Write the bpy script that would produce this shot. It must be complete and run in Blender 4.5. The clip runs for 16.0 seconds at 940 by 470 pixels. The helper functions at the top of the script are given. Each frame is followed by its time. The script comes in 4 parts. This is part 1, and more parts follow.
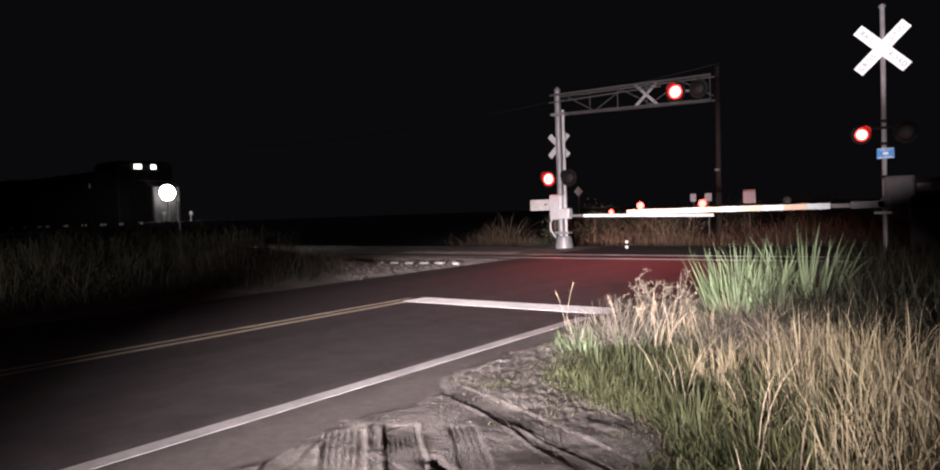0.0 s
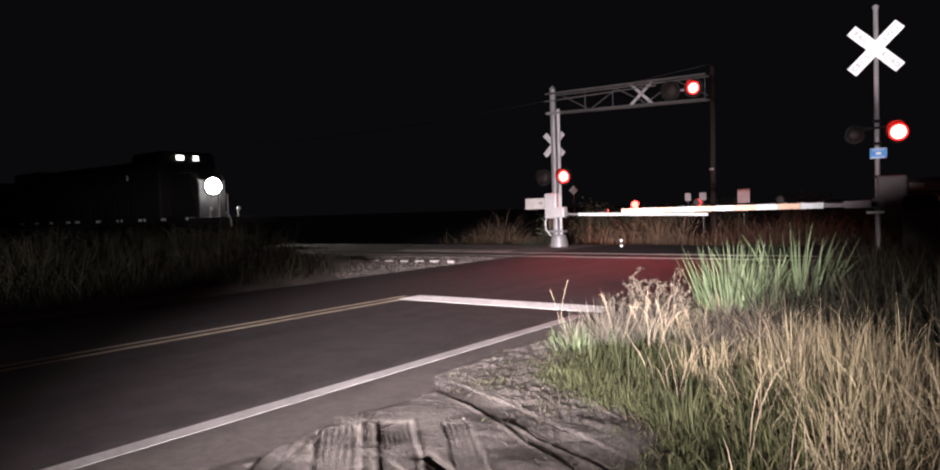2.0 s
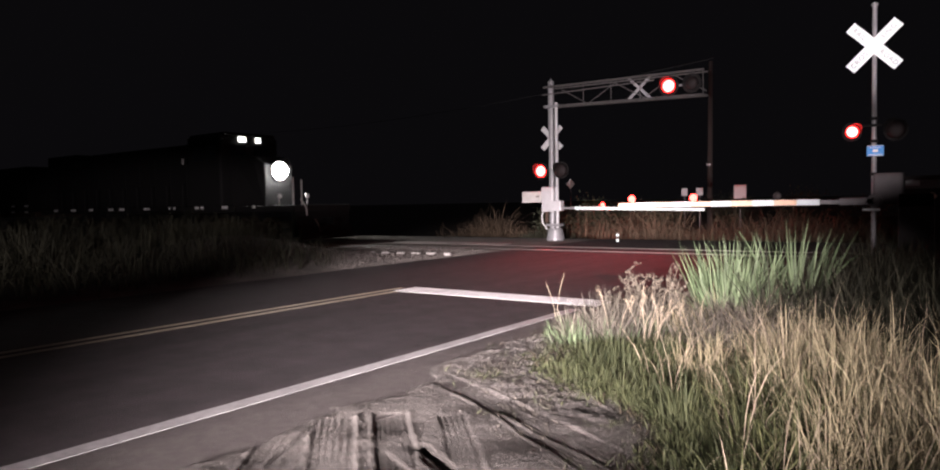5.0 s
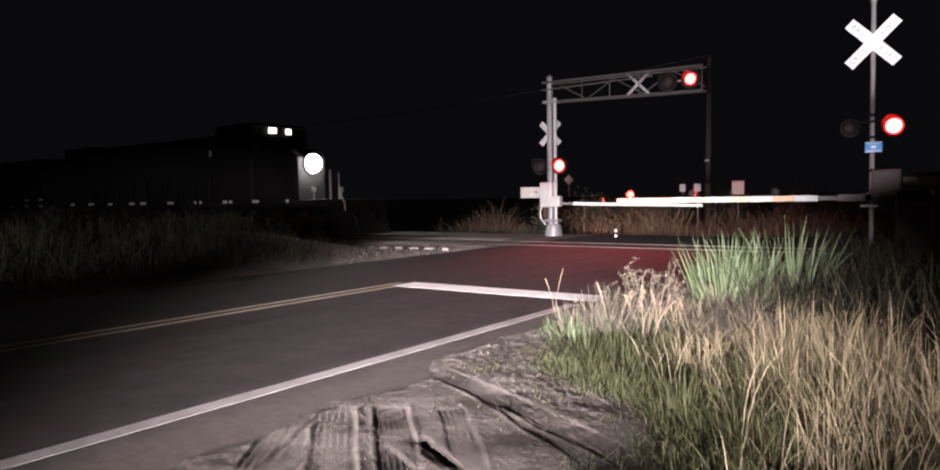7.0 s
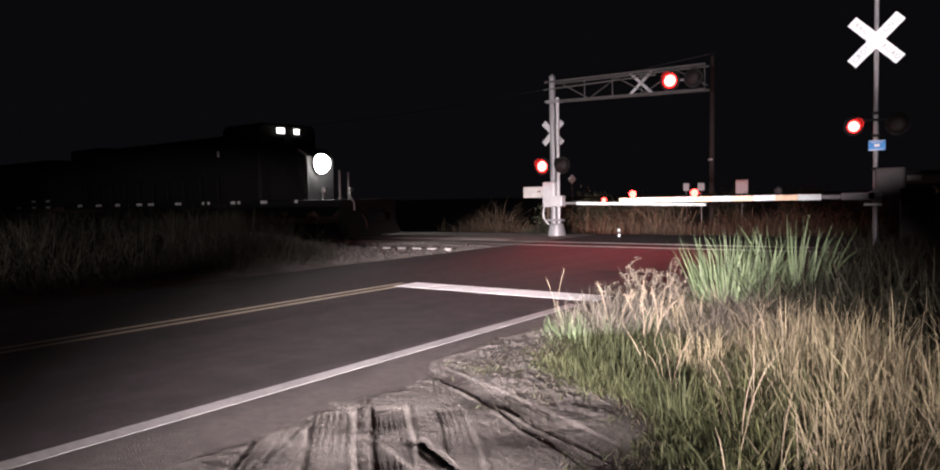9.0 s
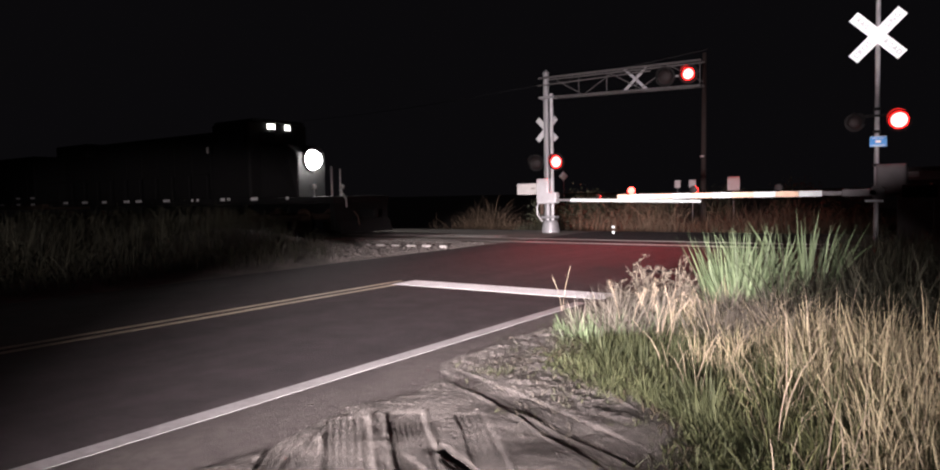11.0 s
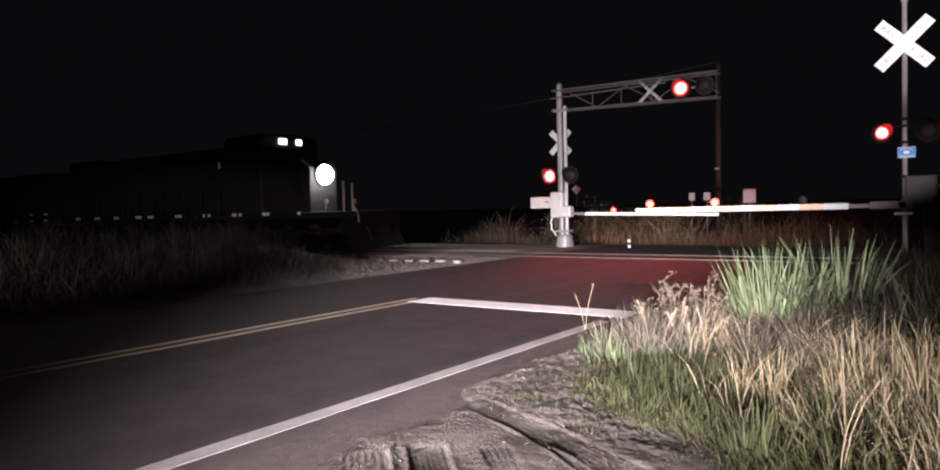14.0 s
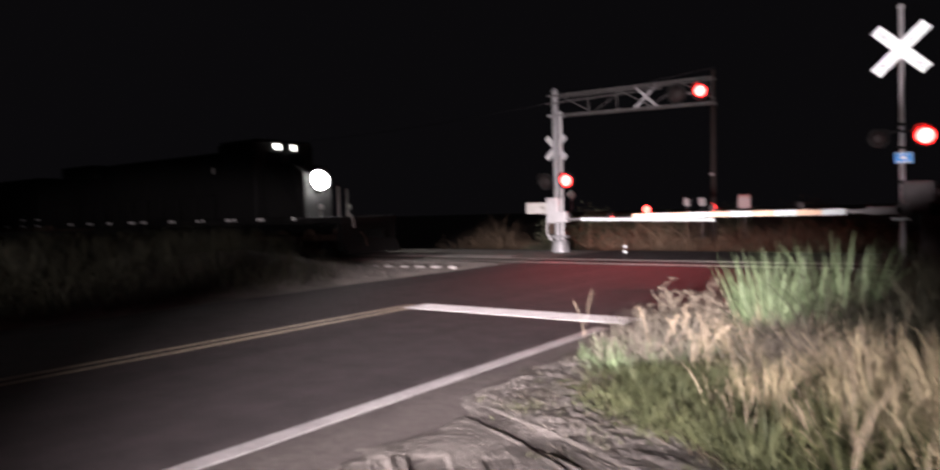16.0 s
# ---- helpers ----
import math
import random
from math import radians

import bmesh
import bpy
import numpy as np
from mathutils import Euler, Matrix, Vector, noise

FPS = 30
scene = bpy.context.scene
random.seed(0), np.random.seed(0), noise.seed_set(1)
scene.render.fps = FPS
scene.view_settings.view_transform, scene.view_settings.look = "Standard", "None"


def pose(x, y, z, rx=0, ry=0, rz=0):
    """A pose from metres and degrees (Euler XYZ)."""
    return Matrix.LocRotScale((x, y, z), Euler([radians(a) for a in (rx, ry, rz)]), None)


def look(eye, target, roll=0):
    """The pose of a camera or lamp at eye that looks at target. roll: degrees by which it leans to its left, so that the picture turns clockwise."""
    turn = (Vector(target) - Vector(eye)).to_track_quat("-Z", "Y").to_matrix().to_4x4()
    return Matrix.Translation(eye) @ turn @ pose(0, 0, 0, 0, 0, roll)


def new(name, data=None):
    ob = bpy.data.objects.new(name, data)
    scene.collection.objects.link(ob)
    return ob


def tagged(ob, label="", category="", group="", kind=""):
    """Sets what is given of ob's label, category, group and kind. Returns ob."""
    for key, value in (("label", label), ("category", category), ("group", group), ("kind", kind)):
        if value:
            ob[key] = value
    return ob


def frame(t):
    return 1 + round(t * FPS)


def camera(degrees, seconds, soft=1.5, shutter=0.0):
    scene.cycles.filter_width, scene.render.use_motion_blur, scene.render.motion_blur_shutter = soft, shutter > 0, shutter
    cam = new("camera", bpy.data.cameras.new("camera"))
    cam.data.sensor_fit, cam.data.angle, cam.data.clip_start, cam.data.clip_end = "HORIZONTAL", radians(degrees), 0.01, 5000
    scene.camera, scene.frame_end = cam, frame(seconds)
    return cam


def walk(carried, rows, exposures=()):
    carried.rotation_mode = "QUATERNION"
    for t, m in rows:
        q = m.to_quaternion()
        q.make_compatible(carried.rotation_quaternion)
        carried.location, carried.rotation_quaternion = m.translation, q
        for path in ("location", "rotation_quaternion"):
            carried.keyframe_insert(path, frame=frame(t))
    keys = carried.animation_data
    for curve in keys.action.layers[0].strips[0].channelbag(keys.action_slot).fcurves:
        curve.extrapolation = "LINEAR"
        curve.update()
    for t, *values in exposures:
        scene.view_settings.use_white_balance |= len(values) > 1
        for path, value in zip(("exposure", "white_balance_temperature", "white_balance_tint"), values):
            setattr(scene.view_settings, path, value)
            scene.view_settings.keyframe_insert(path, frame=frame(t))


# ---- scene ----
cam = camera(67.2, 16.0, soft=2.0, shutter=1.0)
PATH = [
    (0, (-1.263, 1.764, 1.515), (-2.461, 3.364, 1.45), -2.0),
    (0.5, (-1.235, 1.697, 1.517), (-2.433, 3.297, 1.45), -2.0),
    (1, (-1.244, 1.723, 1.511), (-2.44, 3.325, 1.443), -1.9),
    (1.5, (-1.233, 1.691, 1.52), (-2.426, 3.295, 1.45), -1.8),
    (2, (-1.244, 1.745, 1.512), (-2.431, 3.353, 1.442), -1.8),
    (2.5, (-1.248, 1.744, 1.512), (-2.432, 3.355, 1.442), -1.8),
    (3, (-1.249, 1.758, 1.516), (-2.431, 3.37, 1.443), -1.7),
    (3.5, (-1.249, 1.739, 1.506), (-2.428, 3.353, 1.43), -1.6),
    (4, (-1.25, 1.725, 1.516), (-2.427, 3.34, 1.434), -1.3),
    (6.5, (-1.25, 1.759, 1.506), (-2.427, 3.373, 1.405), -1.1),
    (7, (-1.257, 1.714, 1.508), (-2.43, 3.33, 1.404), -1.0),
    (7.5, (-1.246, 1.724, 1.51), (-2.42, 3.339, 1.402), -1.0),
    (8, (-1.239, 1.718, 1.514), (-2.415, 3.332, 1.405), -1.0),
    (8.5, (-1.246, 1.76, 1.511), (-2.425, 3.372, 1.404), -1.1),
    (9, (-1.234, 1.753, 1.509), (-2.416, 3.362, 1.405), -1.2),
    (11.5, (-1.606, 1.814, 1.498), (-2.738, 3.459, 1.378), -1.2),
    (12, (-1.61, 1.958, 1.507), (-2.754, 3.595, 1.396), -1.3),
    (12.5, (-1.717, 2.036, 1.505), (-2.885, 3.655, 1.387), -1.3),
    (13, (-1.839, 1.982, 1.512), (-3.007, 3.601, 1.404), -1.7),
    (13.5, (-1.831, 1.976, 1.522), (-3.008, 3.59, 1.435), -1.6),
    (14, (-1.796, 2.003, 1.524), (-2.975, 3.617, 1.45), -1.5),
    (14.5, (-1.824, 1.916, 1.508), (-2.997, 3.535, 1.439), -1.6),
    (15, (-1.786, 2.045, 1.539), (-2.962, 3.661, 1.471), -1.9),
    (15.5, (-1.862, 2.058, 1.509), (-3.032, 3.679, 1.448), -1.8),
    (16, (-1.884, 2.049, 1.525), (-3.05, 3.673, 1.466), -1.5),
]
# jolts of the step: seconds, and degrees of pitch and yaw that the camera turns within a thirtieth of a second
JOLTS = ((11.5, 0.03, 0.27), (12.0, 0.0, 0.08), (12.5, 0.14, 0.42), (13.0, -0.12, 0.16), (13.5, -0.06, 0.06), (15.0, 0.1, 0.1), (15.5, 0.0, 0.4), (16.0, 0.09, 0.24))


def between(t):
    """The unshaken pose at t."""
    for (t0, e0, g0, r0), (t1, e1, g1, r1) in zip(PATH, PATH[1:]):
        if t0 <= t <= t1:
            f = (t - t0) / (t1 - t0)
            return look(Vector(e0).lerp(Vector(e1), f), Vector(g0).lerp(Vector(g1), f), r0 + (r1 - r0) * f)


steps = [(t, look(eye, target, roll)) for t, eye, target, roll in PATH]
for t, up, left in JOLTS:
    steps.append((t - 0.1, between(t - 0.1)))
    steps.append((t - 1 / FPS, between(t - 1 / FPS) @ pose(0, 0, 0, -up, -left, 0)))
    if t < 16:
        steps.append((t + 1 / FPS, between(t + 1 / FPS) @ pose(0, 0, 0, up, left, 0)))
        steps.append((t + 0.1, between(t + 0.1)))
walk(cam, sorted(steps, key=lambda row: row[0]))

# ---- night air, lamps and exposure ----
world = bpy.data.worlds.new("night")
scene.world = world
world.use_nodes = True
world.node_tree.nodes["Background"].inputs[0].default_value = (0.55, 0.5, 0.6, 1)
world.node_tree.nodes["Background"].inputs[1].default_value = 0.0056
scene.view_settings.exposure = 0.0


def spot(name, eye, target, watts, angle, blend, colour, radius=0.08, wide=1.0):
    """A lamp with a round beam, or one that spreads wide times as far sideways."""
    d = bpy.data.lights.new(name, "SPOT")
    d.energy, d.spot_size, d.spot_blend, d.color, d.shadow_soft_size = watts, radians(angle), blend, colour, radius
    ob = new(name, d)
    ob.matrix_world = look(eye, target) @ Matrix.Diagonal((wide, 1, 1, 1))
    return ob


# the unseen parked vehicle behind the camera: low beams on the verge, main beams on the crossing
LOW, MAIN, GATE_FILL, CROSSBUCK_FILL, TRAIN_FILL, COOL = 31000, 25000, 23000, 36000, 11500, (1.0, 0.85, 0.88)
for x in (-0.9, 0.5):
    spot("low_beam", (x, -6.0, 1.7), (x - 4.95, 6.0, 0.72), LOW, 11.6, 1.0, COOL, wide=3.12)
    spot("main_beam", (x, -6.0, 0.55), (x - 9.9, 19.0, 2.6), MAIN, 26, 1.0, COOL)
# Added fills in place of the light that sheeting and markers throw back.
spot("gate_fill", (-0.2, -6.0, 0.6), (-5.3, 17.5, 2.35), GATE_FILL, 6, 1.0, COOL, wide=3.0)
spot("crossbuck_fill", (-0.2, -6.0, 0.6), (-3.0, 17.5, 4.75), CROSSBUCK_FILL, 8.4, 1.0, COOL)
spot("train_fill", (-0.9, -6.0, 0.8), (-30, 20.6, 1.75), TRAIN_FILL, 7.5, 1.0, COOL, wide=4.2)
# the red beams that the crossing signals throw down the road
spot("signal_beam", (-9.8, 24.9, 5.45), (-9.2, 18.5, 0.0), 3000, 52, 1.0, (1.0, 0.1, 0.12), 0.2)
spot("signal_beam", (-14.8, 24.9, 2.75), (-9.5, 18.0, 0.0), 450, 60, 1.0, (1.0, 0.1, 0.12), 0.2)
# red lamps added for unseen heads on the far side of the cantilever mast light the growth behind it
spot("signal_beam", (-14.6, 26.3, 2.8), (-15.2, 34.0, 1.6), 600, 90, 1.0, (1.0, 0.07, 0.05), 0.2)
spot("signal_beam", (-9.6, 26.3, 5.4), (-10.5, 38.0, 1.5), 700, 90, 1.0, (1.0, 0.07, 0.05), 0.2)


# ---- materials ----
def material(name, colour, rough=0.7, metal=0.0, var=0.25, scale=6.0, bump=0.0, bump_scale=60.0, emit=0.0, spread=0.0, island=0.0,
             colour2=None, coat=0.0):
    m = bpy.data.materials.new(name)
    m.use_nodes = True
    nt = m.node_tree
    b = nt.nodes["Principled BSDF"]
    b.inputs["Roughness"].default_value, b.inputs["Metallic"].default_value = rough, metal
    if emit:
        b.inputs["Base Color"].default_value = (*colour, 1)
        b.inputs["Emission Color"].default_value = (*colour, 1)
        b.inputs["Emission Strength"].default_value = emit
        return m
    tc = nt.nodes.new("ShaderNodeTexCoord")
    n1 = nt.nodes.new("ShaderNodeTexNoise")
    n1.inputs["Scale"].default_value, n1.inputs["Detail"].default_value, n1.inputs["Roughness"].default_value = scale, 6, 0.65
    n2 = nt.nodes.new("ShaderNodeTexNoise")
    n2.inputs["Scale"].default_value, n2.inputs["Detail"].default_value = scale * 0.13, 3
    for n in (n1, n2):
        nt.links.new(tc.outputs["Object"], n.inputs["Vector"])
    add = nt.nodes.new("ShaderNodeMath")
    add.operation = "ADD"
    nt.links.new(n1.outputs["Fac"], add.inputs[0])
    nt.links.new(n2.outputs["Fac"], add.inputs[1])
    last = add
    for on, node, out in ((island, "ShaderNodeNewGeometry", "Random Per Island"), (spread, "ShaderNodeObjectInfo", "Random")):
        if on:
            g = nt.nodes.new(node)
            mul = nt.nodes.new("ShaderNodeMath")
            mul.operation = "MULTIPLY_ADD"
            mul.inputs[1].default_value = on
            nt.links.new(g.outputs[out], mul.inputs[0])
            nt.links.new(last.outputs[0], mul.inputs[2])
            last = mul
    ramp = nt.nodes.new("ShaderNodeMapRange")
    ramp.inputs["From Min"].default_value, ramp.inputs["From Max"].default_value = 0.65, 1.35 + island + spread
    nt.links.new(last.outputs[0], ramp.inputs["Value"])
    mix = nt.nodes.new("ShaderNodeMix")
    mix.data_type = "RGBA"
    dark = tuple(c * (1 - var) for c in colour)
    light = colour2 or tuple(min(1, c * (1 + var)) for c in colour)
    mix.inputs["A"].default_value, mix.inputs["B"].default_value = (*dark, 1), (*light, 1)
    nt.links.new(ramp.outputs["Result"], mix.inputs["Factor"])
    nt.links.new(mix.outputs["Result"], b.inputs["Base Color"])
    if coat:
        b.inputs["Coat Weight"].default_value = coat
    if bump:
        n3 = nt.nodes.new("ShaderNodeTexNoise")
        n3.inputs["Scale"].default_value, n3.inputs["Detail"].default_value = bump_scale, 4
        nt.links.new(tc.outputs["Object"], n3.inputs["Vector"])
        bp = nt.nodes.new("ShaderNodeBump")
        bp.inputs["Strength"].default_value, bp.inputs["Distance"].default_value = bump, 0.02
        nt.links.new(n3.outputs["Fac"], bp.inputs["Height"])
        nt.links.new(bp.outputs["Normal"], b.inputs["Normal"])
    return m


ASPHALT = material("asphalt", (0.034, 0.0262, 0.0285), 0.85, var=0.5, scale=24, bump=0.8, bump_scale=110)
LINE_WHITE = material("line_white", (0.93, 0.98, 0.98), 0.6, var=0.12, scale=22, bump=1.0, bump_scale=120)
LINE_OLD = material("line_worn_white", (0.5, 0.49, 0.49), 0.65, var=0.3, scale=14, bump=0.3, bump_scale=150)
# Yellow paint lightened towards cream, as overexposed by the beams.
LINE_YELLOW = material("line_yellow", (0.5, 0.435, 0.32), 0.6, var=0.3, scale=14, bump=0.3, bump_scale=150)
SOIL = material("sandy_soil", (0.19, 0.175, 0.158), 0.95, var=0.45, scale=11, bump=0.9, bump_scale=130)
GRAVEL = material("gravel", (0.19, 0.17, 0.155), 0.95, var=0.4, scale=12, bump=0.9, bump_scale=30, island=0.5)
CONCRETE = material("concrete", (0.48, 0.46, 0.44), 0.9, var=0.2, scale=5, bump=0.4, bump_scale=60)
GALV = material("galvanised_steel", (0.27, 0.27, 0.28), 0.5, 0.4, var=0.2, scale=10, bump=0.1)
ALU = material("painted_aluminium", (0.2, 0.195, 0.2), 0.55, 0.15, var=0.15, scale=6, bump=0.1)
SHEET = material("white_sheeting", (0.8, 0.9, 0.9), 0.35, var=0.06, scale=8)
# Red stripes coloured pale orange, as overexposed by the light they return.
SHEET_RED = material("overexposed_red_sheeting", (0.9, 0.64, 0.46), 0.35, var=0.1, scale=8)
BLUE = material("blue_sheeting", (0.015, 0.3, 0.78), 0.4, var=0.1, scale=10)
# Black lettering, coloured grey as the glare washes it out.
INK = material("glare_washed_print", (0.3, 0.32, 0.33), 0.5, var=0.2)
# Galvanised steel again, darkened for the dim light on the truss.
TRUSS = material("dimmed_truss_steel", (0.085, 0.08, 0.08), 0.6, 0.3, var=0.3, scale=8)
CABINET = material("dark_cabinet_paint", (0.05, 0.046, 0.046), 0.7, var=0.25, scale=3)
CASE = material("dark_grey_case", (0.1, 0.092, 0.095), 0.6, var=0.25, scale=5, bump=0.1)
BRIGHT = material("bright_aluminium", (0.55, 0.55, 0.56), 0.45, 0.1, var=0.15, scale=8)
BLACK = material("black_enamel", (0.004, 0.004, 0.004), 0.95, var=0.2, scale=8)
HOOD = material("matte_black_hood", (0.007, 0.006, 0.006), 0.95, var=0.2, scale=8)
WIRE = material("dull_wire", (0.04, 0.04, 0.042), 0.8, var=0.2)
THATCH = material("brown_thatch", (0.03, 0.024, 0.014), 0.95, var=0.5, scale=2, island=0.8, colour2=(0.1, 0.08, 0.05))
WEED = material("bleached_weed", (0.11, 0.095, 0.07), 0.9, var=0.4, scale=4, island=0.8, colour2=(0.24, 0.21, 0.16))
HUSK = material("grey_husks", (0.04, 0.034, 0.026), 0.95, var=0.5, scale=3, island=0.9, colour2=(0.21, 0.19, 0.15))
LENS_LIT = material("lit_red_lens", (1.0, 0.026, 0.024), emit=50)
LENS_BLOOM = material("lens_bloom_ring", (1.0, 0.012, 0.01), emit=1.6)
LENS_OFF = material("dark_red_lens", (0.006, 0.001, 0.001), 0.7, var=0.2, scale=20)
ARM_LIT = material("lit_small_red_lens", (1.0, 0.025, 0.02), emit=32)
HEADLAMP = material("lit_headlight", (1.0, 0.97, 0.95), emit=160)
BOARD = material("lit_number_board", (1.0, 0.98, 0.92), emit=4)
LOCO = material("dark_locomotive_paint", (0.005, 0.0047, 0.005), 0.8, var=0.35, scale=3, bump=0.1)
LOCO_GREY = material("grey_rail_paint", (0.5, 0.49, 0.47), 0.5, var=0.2, scale=8)
STEEL = material("rail_steel", (0.4, 0.38, 0.36), 0.35, 0.9, var=0.2, scale=12)
RUST = material("rusty_iron", (0.09, 0.055, 0.04), 0.8, 0.2, var=0.4, scale=10, bump=0.3)
GLASS = material("dark_cab_glass", (0.015, 0.017, 0.02), 0.08, var=0.1)
REFLEX = material("reflective_marker", (0.9, 0.9, 0.9), 0.4, var=0.15, scale=12)
WOOD = material("weathered_pole_wood", (0.018, 0.014, 0.012), 0.9, var=0.3, scale=8, bump=0.4, bump_scale=40)
GREEN = material("green_grass", (0.026, 0.043, 0.012), 0.75, var=0.5, scale=1.5, island=0.8, colour2=(0.11, 0.122, 0.052))
LIME = material("yellow_green_grass", (0.035, 0.042, 0.013), 0.75, var=0.5, scale=1.5, island=0.9, colour2=(0.17, 0.185, 0.075))
LUSH = material("lush_grass", (0.035, 0.075, 0.022), 0.65, var=0.5, scale=2, island=0.8, colour2=(0.25, 0.33, 0.18))
DRY = material("dry_grass", (0.055, 0.044, 0.022), 0.9, var=0.6, scale=1.5, island=0.9, colour2=(0.7, 0.61, 0.38))
STRAW = material("pale_straw", (0.28, 0.22, 0.15), 0.85, var=0.4, scale=2, island=0.8, colour2=(0.62, 0.53, 0.38))
# Grass darkened in its colour, for the unlit bank and shaded rear verge.
BANK = material("unlit_grass", (0.016, 0.018, 0.009), 0.85, var=0.5, scale=0.8, island=0.8, colour2=(0.042, 0.041, 0.021))
FAR_DRY = material("far_dry_grass", (0.06, 0.04, 0.025), 0.9, var=0.6, scale=0.8, island=0.8, colour2=(0.2, 0.14, 0.09))
LEAF = material("shrub_leaf", (0.018, 0.024, 0.01), 0.75, var=0.5, scale=1, island=0.7, colour2=(0.045, 0.052, 0.022))
BARK = material("bark", (0.09, 0.07, 0.05), 0.9, var=0.3, scale=8, bump=0.5)


def dusty_shoulder(m):
    """Blown sand lies over the asphalt towards the edge of the pavement."""
    nt = m.node_tree
    tc, sep = nt.nodes.new("ShaderNodeTexCoord"), nt.nodes.new("ShaderNodeSeparateXYZ")
    n, ad = nt.nodes.new("ShaderNodeTexNoise"), nt.nodes.new("ShaderNodeMath")
    n.inputs["Scale"].default_value, n.inputs["Detail"].default_value = 1.6, 8
    ad.operation, ad.inputs[1].default_value = "MULTIPLY_ADD", 0.9
    mr, mix = nt.nodes.new("ShaderNodeMapRange"), nt.nodes.new("ShaderNodeMix")
    mr.inputs["From Min"].default_value, mr.inputs["From Max"].default_value = -5.65, -5.0
    mix.data_type, mix.inputs["B"].default_value = "RGBA", (0.13, 0.11, 0.103, 1)
    b = nt.nodes["Principled BSDF"]
    was = b.inputs["Base Color"].links[0].from_socket
    nt.links.new(tc.outputs["Object"], sep.inputs[0]), nt.links.new(tc.outputs["Object"], n.inputs["Vector"])
    nt.links.new(n.outputs["Fac"], ad.inputs[0]), nt.links.new(sep.outputs["X"], ad.inputs[2])
    nt.links.new(ad.outputs[0], mr.inputs["Value"]), nt.links.new(mr.outputs["Result"], mix.inputs["Factor"])
    # coarse grit in the dust
    gr, gm, gx = nt.nodes.new("ShaderNodeTexNoise"), nt.nodes.new("ShaderNodeMapRange"), nt.nodes.new("ShaderNodeMix")
    gr.inputs["Scale"].default_value, gr.inputs["Detail"].default_value, gr.inputs["Roughness"].default_value = 9, 9, 0.75
    gm.inputs["From Min"].default_value, gm.inputs["From Max"].default_value = 0.3, 0.7
    gx.data_type, gx.inputs["A"].default_value, gx.inputs["B"].default_value = "RGBA", (0.085, 0.073, 0.069, 1), (0.165, 0.148, 0.137, 1)
    nt.links.new(tc.outputs["Object"], gr.inputs["Vector"]), nt.links.new(gr.outputs["Fac"], gm.inputs["Value"])
    nt.links.new(gm.outputs["Result"], gx.inputs["Factor"]), nt.links.new(gx.outputs["Result"], mix.inputs["B"])
    # wheel tracks: long streaks along the lanes
    mp, st, mul = nt.nodes.new("ShaderNodeMapping"), nt.nodes.new("ShaderNodeTexNoise"), nt.nodes.new("ShaderNodeMix")
    mp.inputs["Scale"].default_value = (2.2, 0.09, 1)
    st.inputs["Scale"].default_value, st.inputs["Detail"].default_value = 1.0, 7
    mul.data_type, mul.blend_type, mul.inputs["Factor"].default_value = "RGBA", "OVERLAY", 0.75
    nt.links.new(tc.outputs["Object"], mp.inputs["Vector"]), nt.links.new(mp.outputs[0], st.inputs["Vector"])
    nt.links.new(was, mul.inputs["A"]), nt.links.new(st.outputs["Fac"], mul.inputs["B"])
    was = mul.outputs["Result"]
    nt.links.new(was, mix.inputs["A"]), nt.links.new(mix.outputs["Result"], b.inputs["Base Color"])


dusty_shoulder(ASPHALT)
# glass beads in the fresh stop line throw grazing light back
beads = LINE_WHITE.node_tree.nodes["Principled BSDF"]
beads.inputs["Sheen Weight"].default_value, beads.inputs["Sheen Roughness"].default_value = 1.0, 0.35


# ---- mesh helpers ----
def part(name, bm, mat, parent=None, label="", smooth=False):
    me = bpy.data.meshes.new(name)
    bm.normal_update()
    bm.to_mesh(me)
    bm.free()
    me.materials.append(mat)
    if smooth:
        for p in me.polygons:
            p.use_smooth = True
    ob = new(name, me)
    if parent:
        ob.parent = parent
    if label:
        ob["label"] = label
    return ob


def root(name, at, label, category, group="", rz=0):
    ob = new(name)
    ob.matrix_world = pose(*at, 0, 0, rz)
    ob.empty_display_size = 0.2
    return tagged(ob, label, category, group)


def box(bm, c, s, bevel=0.0, turn=None):
    m = Matrix.Translation(c) @ (turn or Matrix()) @ Matrix.Diagonal((*s, 1))
    g = bmesh.ops.create_cube(bm, size=1, matrix=m)
    if bevel:
        es = list({e for v in g["verts"] for e in v.link_edges})
        bmesh.ops.bevel(bm, geom=es, offset=bevel, segments=2, affect="EDGES", profile=0.5)
    return bm


def rod(bm, a, b, r, r2=None, seg=14):
    a, b = Vector(a), Vector(b)
    d = b - a
    m = Matrix.Translation((a + b) / 2) @ d.to_track_quat("Z", "Y").to_matrix().to_4x4()
    bmesh.ops.create_cone(bm, cap_ends=True, segments=seg, radius1=r, radius2=r if r2 is None else r2, depth=d.length, matrix=m)
    return bm


def tube(bm, pts, r, seg=8):
    for a, b in zip(pts, pts[1:]):
        rod(bm, a, b, r, seg=seg)
    for p in pts[1:-1]:
        bmesh.ops.create_icosphere(bm, subdivisions=1, radius=r * 1.02, matrix=Matrix.Translation(p))
    return bm


